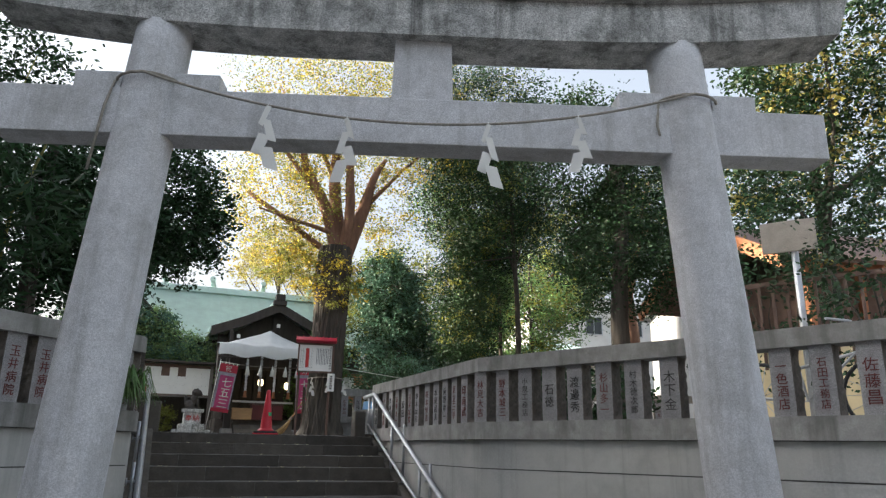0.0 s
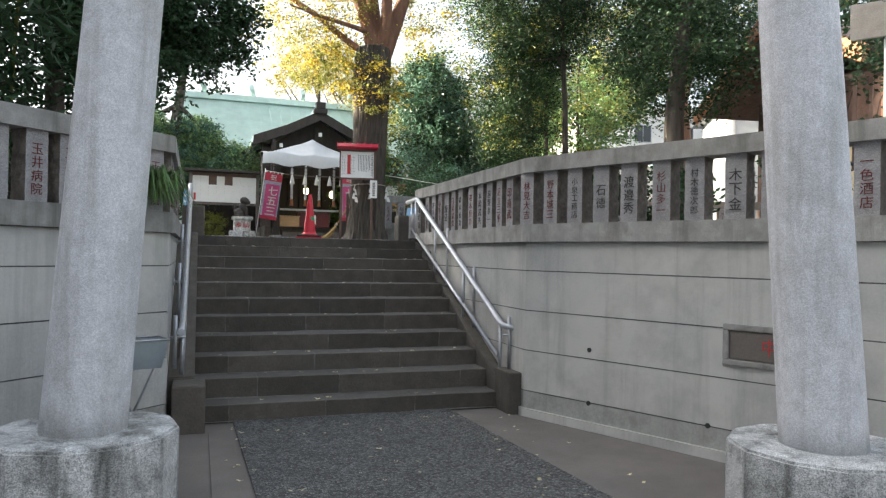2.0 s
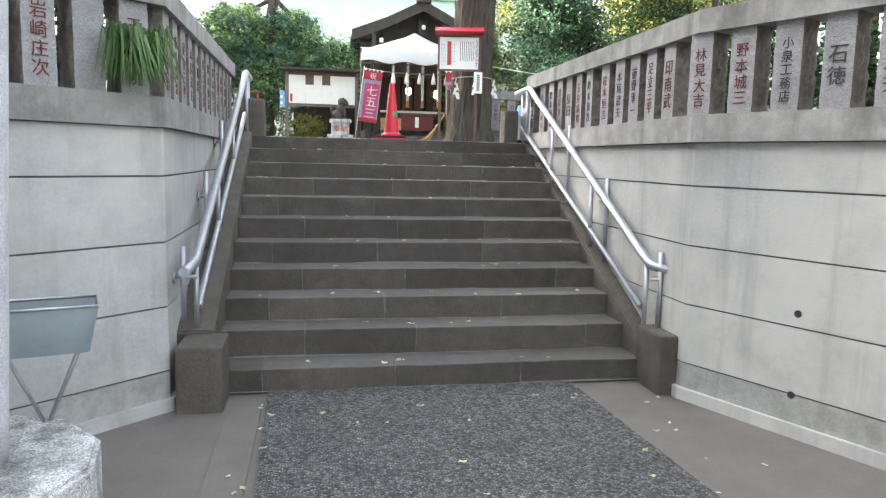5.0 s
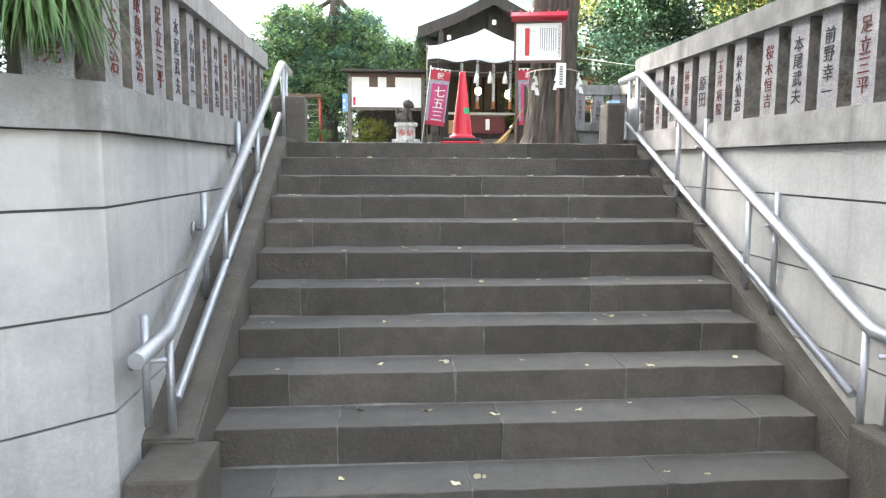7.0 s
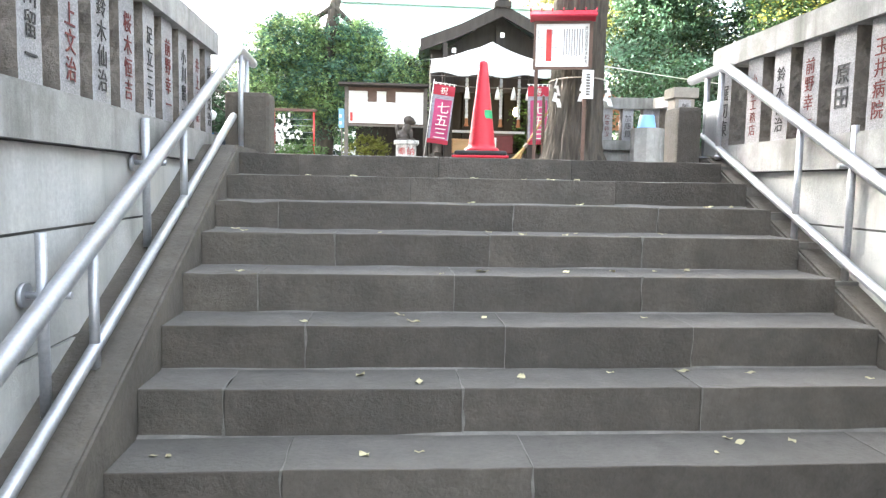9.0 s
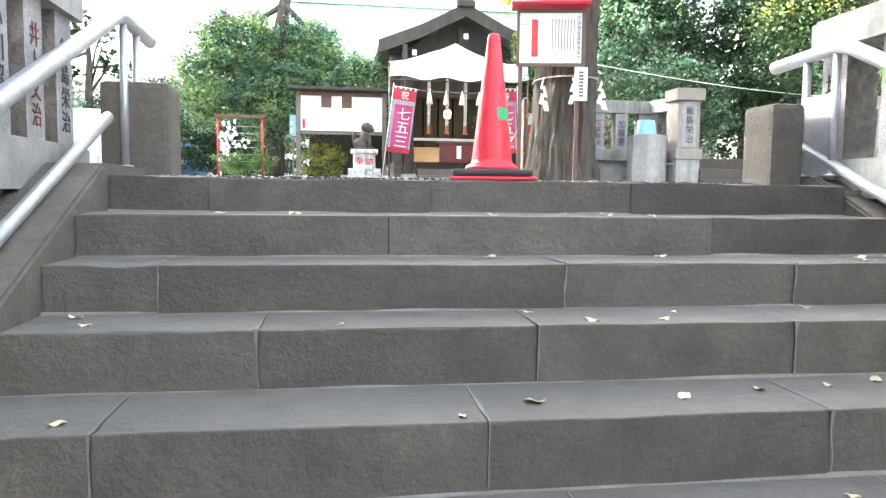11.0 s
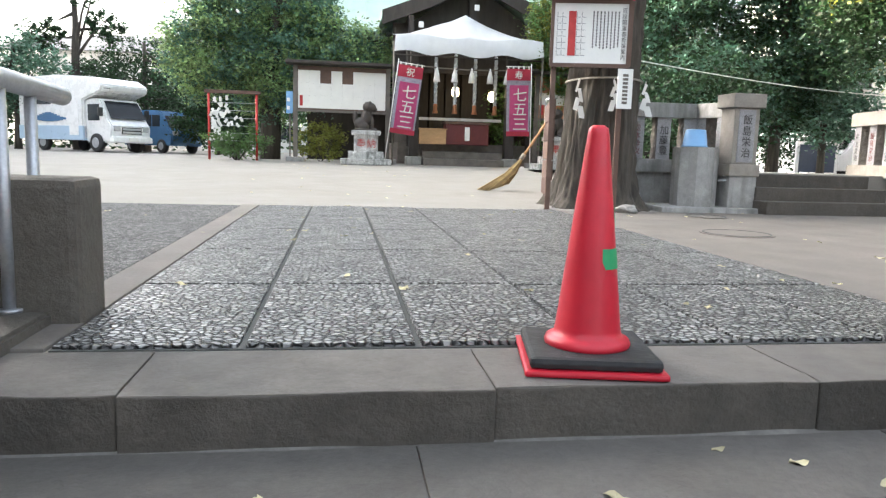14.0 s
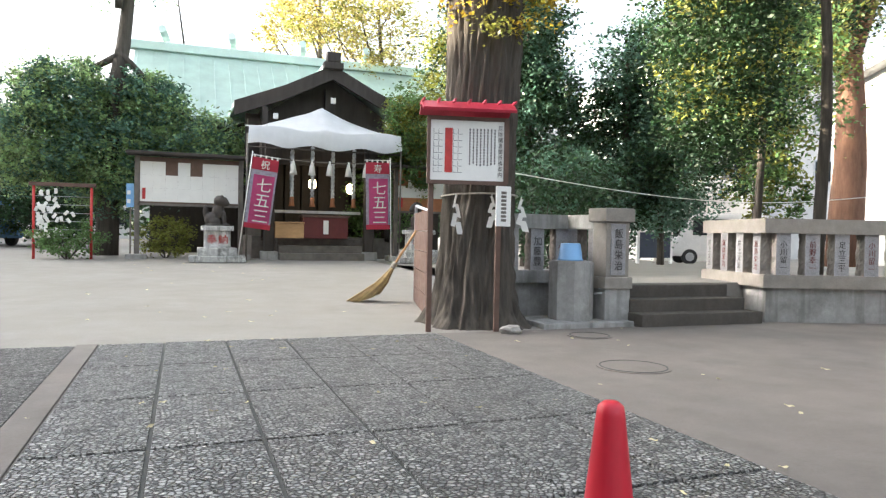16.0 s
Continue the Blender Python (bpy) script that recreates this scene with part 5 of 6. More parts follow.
def banner(x, z, tilt, top, label):
    root = thing("banner", (x, 21.0, 2.165), label, "banner", "festival banners")
    root.matrix_world = pose(x, 20.95, 2.165, 0, tilt, 0)
    w, h, z0 = 0.66, 1.82, z

    def sheet(x0, x1, za, zb, y):
        bm = bmesh.new()
        n = 10
        rows = []
        for i in range(n + 1):
            zz = za + (zb - za) * i / n
            rows.append([bm.verts.new((xx, y + 0.012 * math.sin(zz * 7 + xx * 3), zz)) for xx in (x0, (x0 + x1) / 2, x1)])
        for a, b in zip(rows, rows[1:]):
            for k in range(2):
                bm.faces.new((a[k], a[k + 1], b[k + 1], b[k]))
        bmesh.ops.solidify(bm, geom=bm.faces[:], thickness=0.003)
        return bm
    part("pattern_field", sheet(-w / 2, w / 2, z0, z0 + h, 0), M["blue_cloth"], root, "blue-grey patterned cloth")
    part("header_field", sheet(-w / 2 - 0.002, w / 2 + 0.002, z0 + h * 0.83, z0 + h + 0.004, -0.006), M["red_cloth"], root, "red cloth header")
    pf = part("pink_field", sheet(-w * 0.38, w * 0.43, z0 + h * 0.04, z0 + h * 0.76, -0.006), M["pink_cloth"], root, "pink cloth panel")
    part("hem", sheet(-w / 2 - 0.002, w / 2 + 0.002, z0 - 0.002, z0 + h * 0.07, -0.008), M["red_cloth"], root)
    write("七五三", root, (w * 0.06, -0.026, z0 + h * 0.4), h * 0.66, M["paper"], squeeze=1.05, name="writing")
    write(top, root, (0, -0.026, z0 + h * 0.91), h * 0.14, M["paper"], name="writing")
    bm = bmesh.new()
    sx = w / 2 + 0.03 if tilt < 0 or top == "寿" else -w / 2 - 0.03
    tube(bm, [(sx, 0, -0.02), (sx, 0, z0 + h + 0.14)], 0.014, 8)
    part("pole", bm, M["paper"], root, "white plastic pole")
    bm = bmesh.new()
    tube(bm, [(-w / 2 - 0.03, 0, z0 + h + 0.06), (w / 2 + 0.03, 0, z0 + h + 0.06)], 0.01, 6)
    part("cross_bar", bm, M["paper"], root)
    for k in range(5):
        xx = -w / 2 + 0.04 + k * (w - 0.08) / 4
        part("loop", boxes((xx - 0.02, xx + 0.02, -0.008, 0.008, z0 + h - 0.01, z0 + h + 0.075)), M["paper"], root)


banner(1.1, 0.82, 7.0, "祝", "pink and red festival banner with white characters, leaning")
banner(4.45, 0.86, -1.5, "寿", "pink and red festival banner with white characters, upright")


def board(x0, x1, label, brown=False):
    root = thing("notice_board", ((x0 + x1) / 2, 21.75, 2.16), label, "notice board")
    w = (x1 - x0) / 2
    for x in (-w, w):
        part("post", boxes((x - 0.06, x + 0.06, -0.06, 0.06, -0.02, 2.62), bev=0.01), M["wood_grey"], root)
        part("footing", boxes((x - 0.25, x + 0.25, -0.2, 0.2, -0.03, 0.12), bev=0.02), M["fence"], root)
    part("backing", boxes((-w, w, -0.02, 0.03, 1.42, 2.6)), M["wood_orange"] if brown else M["wood_brown"], root)
    rnd = random.Random(int(x1 * 10))
    n = int(w * 2 / 0.3)
    for r in range(3):
        for i in range(n):
            if brown and (r < 1 or i > n * 0.6) or (r == 2 and rnd.random() < 0.2):
                continue
            a = -w + 0.07 + i * (2 * w - 0.14) / n
            z = 1.46 + r * 0.34
            part("paper_sheet", boxes((a, a + (2 * w - 0.14) / n - 0.0012, -0.032, -0.021, z, z + 0.3385)), M["paper"], root)
    part("red_slip", boxes((-w + 0.12, -w + 0.2, -0.04, -0.033, 1.52, 1.8)), M["red_paint"], root)
    bm = boxes((-w - 0.25, w + 0.1, -0.3, 0.3, 2.64, 2.72), bev=0.015)
    part("roof", bm, M["wood_dark"], root)
    part("sill", boxes((-w, w, -0.06, 0.03, 1.36, 1.42)), M["wood_grey"], root)


board(-1.68, 0.86, "wide wooden notice board covered with white paper slips under a roof")
board(5.15, 7.9, "brown wooden notice board partly covered with white papers", True)


def guardian(x, flip, label):
    p = thing("statue_pedestal", (x, 20.65, 2.165), "stepped stone pedestal with red carved characters", "pedestal", "guardian pedestals")
    part("base", boxes((-0.66, 0.66, -0.5, 0.5, -0.03, 0.12), bev=0.015), M["torii_dark"], p)
    part("lower_step", boxes((-0.46, 0.46, -0.38, 0.38, 0.12, 0.32), bev=0.015), M["torii_dark"], p)
    part("die", boxes((-0.31, 0.31, -0.27, 0.27, 0.32, 0.74), bev=0.012), M["torii_dark"], p)
    write("奉", p, (-0.13, -0.275, 0.53), 0.26, M["red_paint"], name="carving")
    write("納", p, (0.13, -0.275, 0.53), 0.26, M["red_paint"], name="carving")
    part("cap", boxes((-0.38, 0.38, -0.33, 0.33, 0.74, 0.86), bev=0.02), M["torii_dark"], p)
    bm = bmesh.new()

    def blob(c, r):
        g = bmesh.ops.create_icosphere(bm, subdivisions=2, radius=1)
        for v in g["verts"]:
            v.co = Vector((v.co.x * r[0] * 1.0 + c[0] * flip, v.co.y * r[1] + c[1], v.co.z * r[2] + c[2])) + Vector((0, 0, 0.015 * noise.noise(v.co * 3)))
    for c, r in (((-0.12, 0, 0.17), (0.2, 0.15, 0.17)), ((0.02, 0, 0.34), (0.16, 0.13, 0.22)), ((0.13, -0.02, 0.6), (0.14, 0.13, 0.13)), ((0.22, -0.05, 0.55), (0.08, 0.08, 0.07)),
                 ((0.05, 0, 0.62), (0.15, 0.16, 0.14)), ((-0.28, 0, 0.34), (0.07, 0.06, 0.17)), ((0.16, -0.09, 0.18), (0.055, 0.055, 0.19)), ((0.16, 0.08, 0.18), (0.055, 0.055, 0.19)),
                 ((0.2, -0.09, 0.03), (0.09, 0.06, 0.035)), ((0.2, 0.08, 0.03), (0.09, 0.06, 0.035)), ((-0.06, -0.12, 0.1), (0.14, 0.06, 0.1)), ((0.1, 0.1, 0.72), (0.04, 0.03, 0.05)), ((0.1, -0.1, 0.72), (0.04, 0.03, 0.05))):
        blob(c, r)
    box(bm, -0.3, 0.3, -0.2, 0.2, 0, 0.03, bev=0.008)
    for f in bm.faces:
        f.smooth = True
    st = part("guardian_statue", bm, M["wood_dark"])
    st.matrix_world = pose(x, 20.65, 2.165 + 0.862)
    re = st.modifiers.new("weathering", "REMESH")
    re.mode, re.voxel_size, re.use_smooth_shade = "VOXEL", 0.02, True
    tagged(st, label, "statue")


guardian(0.22, 1, "dark grey stone guardian lion-dog seated on a pedestal")
guardian(5.5, -1, "dark stone guardian lion-dog half hidden behind a tree")


def fortune_frame():
    root = thing("fortune_rack", (-3.3, 21.4, 2.16), "red frame with wires and tied white paper fortunes", "rack")
    for x in (-0.62, 0.62):
        part("post", tube(bmesh.new(), [(x, 0, -0.02), (x, 0, 1.78)], 0.032, 8), M["red_paint"], root)
    part("top_beam", boxes((-0.72, 0.72, -0.05, 0.05, 1.74, 1.83), bev=0.01), M["wood_brown"], root)
    for k in range(6):
        part("wire", tube(bmesh.new(), [(-0.62, 0, 0.5 + k * 0.2), (0.62, 0, 0.5 + k * 0.2)], 0.008, 5), M["steel"], root)
    rnd = random.Random(12)
    for k in range(46):
        x, z = -0.58 + abs(rnd.gauss(0, 0.32)), 0.55 + rnd.uniform(0, 1.1)
        if x > 0.5:
            continue
        bm = bmesh.new()
        box(bm, -0.035, 0.035, -0.02, 0.02, -0.07, 0.06, bev=0.012)
        o = part("paper_knot", bm, M["paper"], root)
        o.matrix_local = pose(x, -0.03, z, rnd.uniform(-20, 20), rnd.uniform(-40, 40), 0)


fortune_frame()


# ---- vehicles ----
def wheel(parent, x, y, r, side):
    bm = bmesh.new()
    tube(bm, [(x, y - 0.1, r), (x, y - 0.08, r), (x, y + 0.08, r), (x, y + 0.1, r)], [r * 0.9, r, r, r * 0.9], 24)
    w = part("wheel", bm, M["black"], parent, "black rubber tyre")
    bm = bmesh.new()
    tube(bm, [(x, y + side * 0.08, r), (x, y + side * 0.115, r)], [r * 0.6, r * 0.55], 16)
    part("rim", bm, M["steel"], w, "grey steel rim")


def side_shape(bm, prof, w):
    """A body from its side outline (x, z), w wide."""
    vs = [bm.verts.new((x, -w / 2, z)) for x, z in prof]
    f = bm.faces.new(vs)
    r = bmesh.ops.extrude_face_region(bm, geom=[f])
    for v in r["geom"]:
        if isinstance(v, bmesh.types.BMVert):
            v.co.y = w / 2
    bmesh.ops.recalc_face_normals(bm, faces=bm.faces)
    bmesh.ops.bevel(bm, geom=[e for e in bm.edges], offset=0.05, segments=2, affect="EDGES")


def camper():
    root = thing("camper_van", (-10.1, 31.2, 2.165), "white camper van with blue stripe parked beside trees", "camper van", turn=-37)
    bm = bmesh.new()
    side_shape(bm, [(-3.0, 0.45), (1.0, 0.45), (1.0, 1.9), (2.05, 2.2), (2.15, 2.45), (1.6, 2.72), (-0.5, 2.85), (-3.0, 2.8)], 2.0)
    part("coach_body", bm, M["van_white"], root)
    bm = bmesh.new()
    side_shape(bm, [(0.95, 0.35), (2.35, 0.35), (2.42, 0.95), (2.2, 1.2), (1.75, 1.95), (0.95, 2.0)], 1.7)
    part("cab", bm, M["van_white"], root)
    part("skirt", boxes((-3.0, 1.0, -1.015, 1.015, 0.42, 0.95), bev=0.02), M["van_pale_blue"], root)
    for y in (-0.86, 0.86):
        part("side_window", boxes((1.1, 1.75, y - 0.012, y + 0.012, 1.15, 1.75), bev=0.01), M["glass_dark"], root)
        yy = y / 0.86 * 1.012
        part("side_window", boxes((-2.1, -0.9, yy - 0.012, yy + 0.012, 1.75, 2.25), bev=0.01), M["glass_dark"], root)
        bm = bmesh.new()
        for k in range(12):
            a, b = k / 12, (k + 1) / 12
            box(bm, -2.2 + 2.2 * a, -2.2 + 2.2 * b, yy - 0.009, yy + 0.009, 1.2 - 0.1 * math.sin(math.pi * a), 1.25 + 0.2 * math.sin(math.pi * (a + b) / 2) ** 2)
        part("swoosh", bm, M["van_blue"], root, "blue swoosh graphic")
        part("locker_door", boxes((0.2, 0.75, yy - 0.007, yy + 0.007, 0.6, 1.9), bev=0.005), M["van_white"], root)
        part("mirror", boxes((1.95, 2.05, y * 1.16 - 0.09, y * 1.16 + 0.09, 1.3, 1.62), bev=0.03), M["black"], root)
        part("headlight", boxes((2.36, 2.43, y * 0.72 - 0.14, y * 0.72 + 0.14, 0.78, 0.98), bev=0.03), M["steel"], root)
        for x in (-1.6, 1.6):
            wheel(root, x, y * 0.98, 0.34, 1 if y > 0 else -1)
    bm = bmesh.new()
    q = [(1.8, -0.72, 1.86), (1.8, 0.72, 1.86), (2.23, 0.76, 1.22), (2.23, -0.76, 1.22)]
    vs = [bm.verts.new(Vector(p) + Vector((0.04, 0, 0.02))) for p in q]
    bm.faces.new(vs)
    bmesh.ops.solidify(bm, geom=bm.faces[:], thickness=0.02)
    part("windscreen", bm, M["glass_dark"], root)
    part("grille", boxes((2.4, 2.44, -0.4, 0.4, 0.7, 0.78), (2.4, 2.44, -0.4, 0.4, 0.82, 0.9), bev=0.01), M["steel"], root)
    part("grille_gap", boxes((2.39, 2.425, -0.42, 0.42, 0.68, 0.93)), M["black"], root)
    part("roof_lamp", boxes((1.75, 2.1, -0.9, -0.6, 2.3, 2.42), bev=0.02), M["glass_dark"], root)
    part("bumper", boxes((2.3, 2.5, -0.85, 0.85, 0.36, 0.58), bev=0.04), M["van_white"], root)
    part("number_plate", boxes((2.5, 2.515, -0.2, 0.2, 0.4, 0.55)), M["paper"], root)


camper()


def small_van(at, turn, paint, label, h=1.88, ln=3.4):
    root = thing("van", at, label, "van", turn=turn)
    bm = bmesh.new()
    l = ln / 2
    side_shape(bm, [(-l, 0.3), (l, 0.3), (l + 0.05, 0.8), (l - 0.2, 1.0), (l - 0.65, h - 0.05), (l - 1.0, h), (-l + 0.05, h), (-l, 1.0)], 1.55)
    part("body", bm, M[paint], root)
    for y in (-0.78, 0.78):
        for a, b in ((-l + 0.15, -0.45), (-0.35, 0.35), (0.42, l - 0.7)):
            part("side_window", boxes((a, b, y - 0.012, y + 0.012, 1.08, h - 0.2), bev=0.01), M["glass_dark"], root)
        for x in (-l + 0.6, l - 0.6):
            wheel(root, x, y * 0.93, 0.28, 1 if y > 0 else -1)
        part("headlight", boxes((l - 0.02, l + 0.06, y * 0.75 - 0.13, y * 0.75 + 0.13, 0.72, 0.9), bev=0.03), M["steel"], root)
    bm = bmesh.new()
    vs = [bm.verts.new(p) for p in ((l - 0.63, -0.66, h - 0.1), (l - 0.63, 0.66, h - 0.1), (l - 0.17, 0.7, 1.03), (l - 0.17, -0.7, 1.03))]
    bm.faces.new(vs)
    bmesh.ops.solidify(bm, geom=bm.faces[:], thickness=0.02)
    part("windscreen", bm, M["glass_dark"], root)
    part("rear_window", boxes((-l - 0.012, -l + 0.02, -0.6, 0.6, 1.1, h - 0.2), bev=0.01), M["glass_dark"], root)


small_van((-8.0, 33.6, 2.165), -40, "van_blue", "blue small van parked beside a camper van", 1.75, 3.2)
small_van((18.2, 23.6, 1.99), 155, "van_white", "white small van parked in the car park")
sg = thing("car_park_sign", (15.2, 23.2, 2.03), "dark blue low sign board in a white frame", "sign")
part("panel", boxes((-0.66, 0.66, -0.03, 0.03, 0.2, 1.1)), M["navy"], sg)
part("frame", boxes((-0.75, 0.75, -0.05, 0.05, 1.1, 1.2), (-0.75, -0.66, -0.05, 0.05, 0, 1.1), (0.66, 0.75, -0.05, 0.05, 0, 1.1)), M["van_white"], sg)


# ---- buildings ----
def house(at, size, wall, label, turn=0.0, storeys=2, flat=False, win=True, roof="roof_tile"):
    w, d, h = size
    root = thing("house", at, label, "house", turn=turn)
    part("wall", boxes((-w / 2, w / 2, -d / 2, d / 2, -0.3, h)), M[wall], root)
    if flat:
        part("parapet", boxes((-w / 2 - 0.1, w / 2 + 0.1, -d / 2 - 0.1, d / 2 + 0.1, h, h + 0.25), bev=0.03), M[wall], root)
    else:
        bm = bmesh.new()
        o = 0.55
        e = [bm.verts.new((x, y, h - 0.05)) for x, y in ((-w / 2 - o, -d / 2 - o), (w / 2 + o, -d / 2 - o), (w / 2 + o, d / 2 + o), (-w / 2 - o, d / 2 + o))]
        t = [bm.verts.new((x, 0, h + d * 0.22)) for x in (-w / 2 + d * 0.25, w / 2 - d * 0.25)]
        bm.faces.new((e[0], e[1], t[1], t[0]))
        bm.faces.new((e[2], e[3], t[0], t[1]))
        bm.faces.new((e[1], e[2], t[1]))
        bm.faces.new((e[3], e[0], t[0]))
        bm.faces.new(e[::-1])
        part("roof", bm, M[roof], root)
    if win:
        for s in range(storeys):
            z = 1.0 + s * (h / storeys)
            n = max(2, int(w / 3))
            for i in range(n):
                x = -w / 2 + (i + 0.5) * w / n
                fr = part("window", boxes((x - 0.62, x + 0.62, -d / 2 - 0.05, -d / 2 + 0.03, z, z + 1.2), bev=0.01), M["steel"], root)
                part("pane", boxes((x - 0.55, x - 0.02, -d / 2 - 0.06, -d / 2 - 0.045, z + 0.07, z + 1.13)), M["glass_dark"], fr)
                part("pane", boxes((x + 0.02, x + 0.55, -d / 2 - 0.06, -d / 2 - 0.045, z + 0.07, z + 1.13)), M["glass_dark"], fr)
    return root


# out of view, added only to keep low sun off the terrace
house((-39, 50, 1.9), (30, 12, 20), "stucco", "unseen tall pale apartment block added to hold off low sun", 40, 6, True)
house((-26, 80, 2.1), (13, 9, 9), "stucco", "white two-storey house with tiled roof beyond trees", 8)
house((-19, 70, 2.1), (10, 9, 8), "stucco", "pale two-storey house with dark tiled roof", 0)
house((-6, 62, 2.1), (12, 9, 8), "stucco", "pale two-storey house behind the shrine", 0)
house((28, 36, 1.9), (12, 9, 9.6), "stucco", "grey-white flat-roofed modern building", -8, 3, True)
house((21.5, 30, 1.9), (5.0, 5, 5.2), "stucco", "grey-white house with small green-edged roofs", -8, 2, False, True, "copper")
house((26, 18, 1.9), (9, 8, 7), "stucco", "pale house behind tall trees", -30, 2)
house((40, 50, 1.9), (20, 10, 10), "stucco", "pale apartment building in the distance", 0, 3, True)
# unseen western row, added as sun blockers for the stairs and forecourt
house((-29, 5, 0), (18, 12, 14), "stucco", "unseen plain pale apartment block added to block low sun", 90, 4, True)
house((-29, -15, 0), (16, 12, 13), "stucco", "unseen plain pale apartment block added to block low sun", 90, 4, True)
house((-29, 28, 1.9), (24, 10, 11.8), "stucco", "unseen plain pale apartment block added to shade the forecourt", 90, 3, True)
# unseen southern houses, added and spaced to limit skylight on risers and walls
house((-9, -23, 0), (15, 9, 7.5), "stucco", "unseen plain pale house added to limit low skylight", 180, 2)
house((17, -34, 0), (15, 9, 6), "stucco", "unseen plain pale house added to limit low skylight", 180, 2)
# never in view: added to keep western sky glow off the east wall
house((-17, -1, 1.9), (26, 9, 11), "stucco", "unseen plain pale apartment block added against western sky glow", 90, 3, True)


def office():
    root = thing("shrine_office", (15.4, 4.8, 1.9), "timber shrine office with orange-brown beams and eaves", "building", turn=-12)
    part("wall", boxes((-2.6, 4.5, -1.6, 3.2, 0, 4.2)), M["wood_brown"], root)
    for x in (-2.6, -1.2, 0.4, 2.0):
        part("timber_post", boxes((x - 0.08, x + 0.08, -1.72, -1.58, 0, 4.2), bev=0.01), M["wood_orange"], root)
    for z in (0.9, 2.6, 4.1):
        part("timber_rail", boxes((-2.7, 4.5, -1.71, -1.6, z, z + 0.16), bev=0.01), M["wood_orange"], root)
    part("window_grid", boxes((-1.1, 0.3, -1.66, -1.62, 1.1, 2.5)), M["glass_dark"], root)
    for s in (-1, 1):
        bm = bmesh.new()
        vs = box(bm, -3.9, 5.2, 0, 3.9, 0, 0.1)
        bmesh.ops.transform(bm, matrix=pose(0, 0.8, 5.75) @ Matrix.Diagonal((1, s, 1, 1)) @ pose(0, 0, 0, -27), verts=vs)
        bmesh.ops.recalc_face_normals(bm, faces=bm.faces)
        part("roof", bm, M["wood_brown"], root)
        bm = bmesh.new()
        vs = box(bm, -4.0, -3.88, -0.05, 3.95, -0.2, 0.14, bev=0.01)
        bmesh.ops.transform(bm, matrix=pose(0, 0.8, 5.75) @ Matrix.Diagonal((1, s, 1, 1)) @ pose(0, 0, 0, -27), verts=vs)
        bmesh.ops.recalc_face_normals(bm, faces=bm.faces)
        part("bargeboard", bm, M["wood_orange"], root)
    for k in range(12):
        bm = bmesh.new()
        x = -3.6 + k * 0.75
        vs = box(bm, x - 0.05, x + 0.05, 0, 3.85, -0.12, -0.002)
        bmesh.ops.transform(bm, matrix=pose(0, 0.8, 5.75) @ Matrix.Diagonal((1, -1, 1, 1)) @ pose(0, 0, 0, -27), verts=vs)
        bmesh.ops.recalc_face_normals(bm, faces=bm.faces)
        part("rafter", bm, M["wood_orange"], root)
    f = thing("metal_fence", (6.9, -1.6, 1.95), "brown metal bar fence on a cream wall", "fence", turn=-62)
    part("low_wall", boxes((-1.4, 3.2, -0.05, 0.05, 0, 1.25)), M["stucco_yellow"], f)
    for k in range(26):
        x = -1.35 + k * 0.18
        part("bar", boxes((x - 0.02, x + 0.02, -0.08, -0.052, 0.9, 2.05)), M["wood_brown"], f)
    part("rail", boxes((-1.4, 3.2, -0.09, -0.05, 2.05, 2.11)), M["wood_brown"], f)
    w = thing("sign_plate", (6.05, -1.4, 4.2), "blank white sign plate on a grey pole", "sign", turn=-55)
    part("plate", boxes((-0.33, 0.33, -0.02, 0.02, 0.1, 0.52), bev=0.01), M["fence_pale"], w)
    part("pole", tube(bmesh.new(), [(0.05, 0.05, -2.3), (0.05, 0.05, 0.55)], 0.045, 10), M["steel"], w)


office()
pole = thing("utility_pole", (11.0, 24.7, 1.95), "grey concrete utility pole among trees", "pole")
part("shaft", tube(bmesh.new(), [(0, 0, -0.1), (0, 0, 4.0), (0, 0, 4.03), (0, 0, 9.4)], [0.13, 0.13, 0.1, 0.09], 14), M["steel"], pole)

# right-hand shrubs and bamboo over the fences
bush((5.6, -3.0, 1.9), (0.9, 0.9, 1.5), "leaf_dark", "leafy evergreen shrub above the stone fence", 41, 0.11, 60, 24)
bush((-3.4, 1.6, 1.9), (0.6, 1.5, 0.8), "leaf_dark", "dark shrubs behind a stone fence", 47, 0.1, 90)
bush((3.3, 2.4, 1.9), (0.6, 1.2, 0.5), "leaf_dark", "dark shrubs behind the stone fence", 45, 0.1, 90)
bush((3.5, -0.6, 1.9), (0.7, 0.9, 0.45), "leaf_dark", "dark low shrubs behind the stone fence", 46, 0.1, 70)
bush((3.6, 1.0, 1.9), (0.7, 1.1, 0.55), "leaf_dark", "dark shrubs behind the stone fence", 42, 0.1, 80)
bush((6.8, -0.4, 1.9), (1.3, 1.0, 1.9), "leaf_dark", "dark evergreen shrub before a timber building", 43, 0.12, 90)


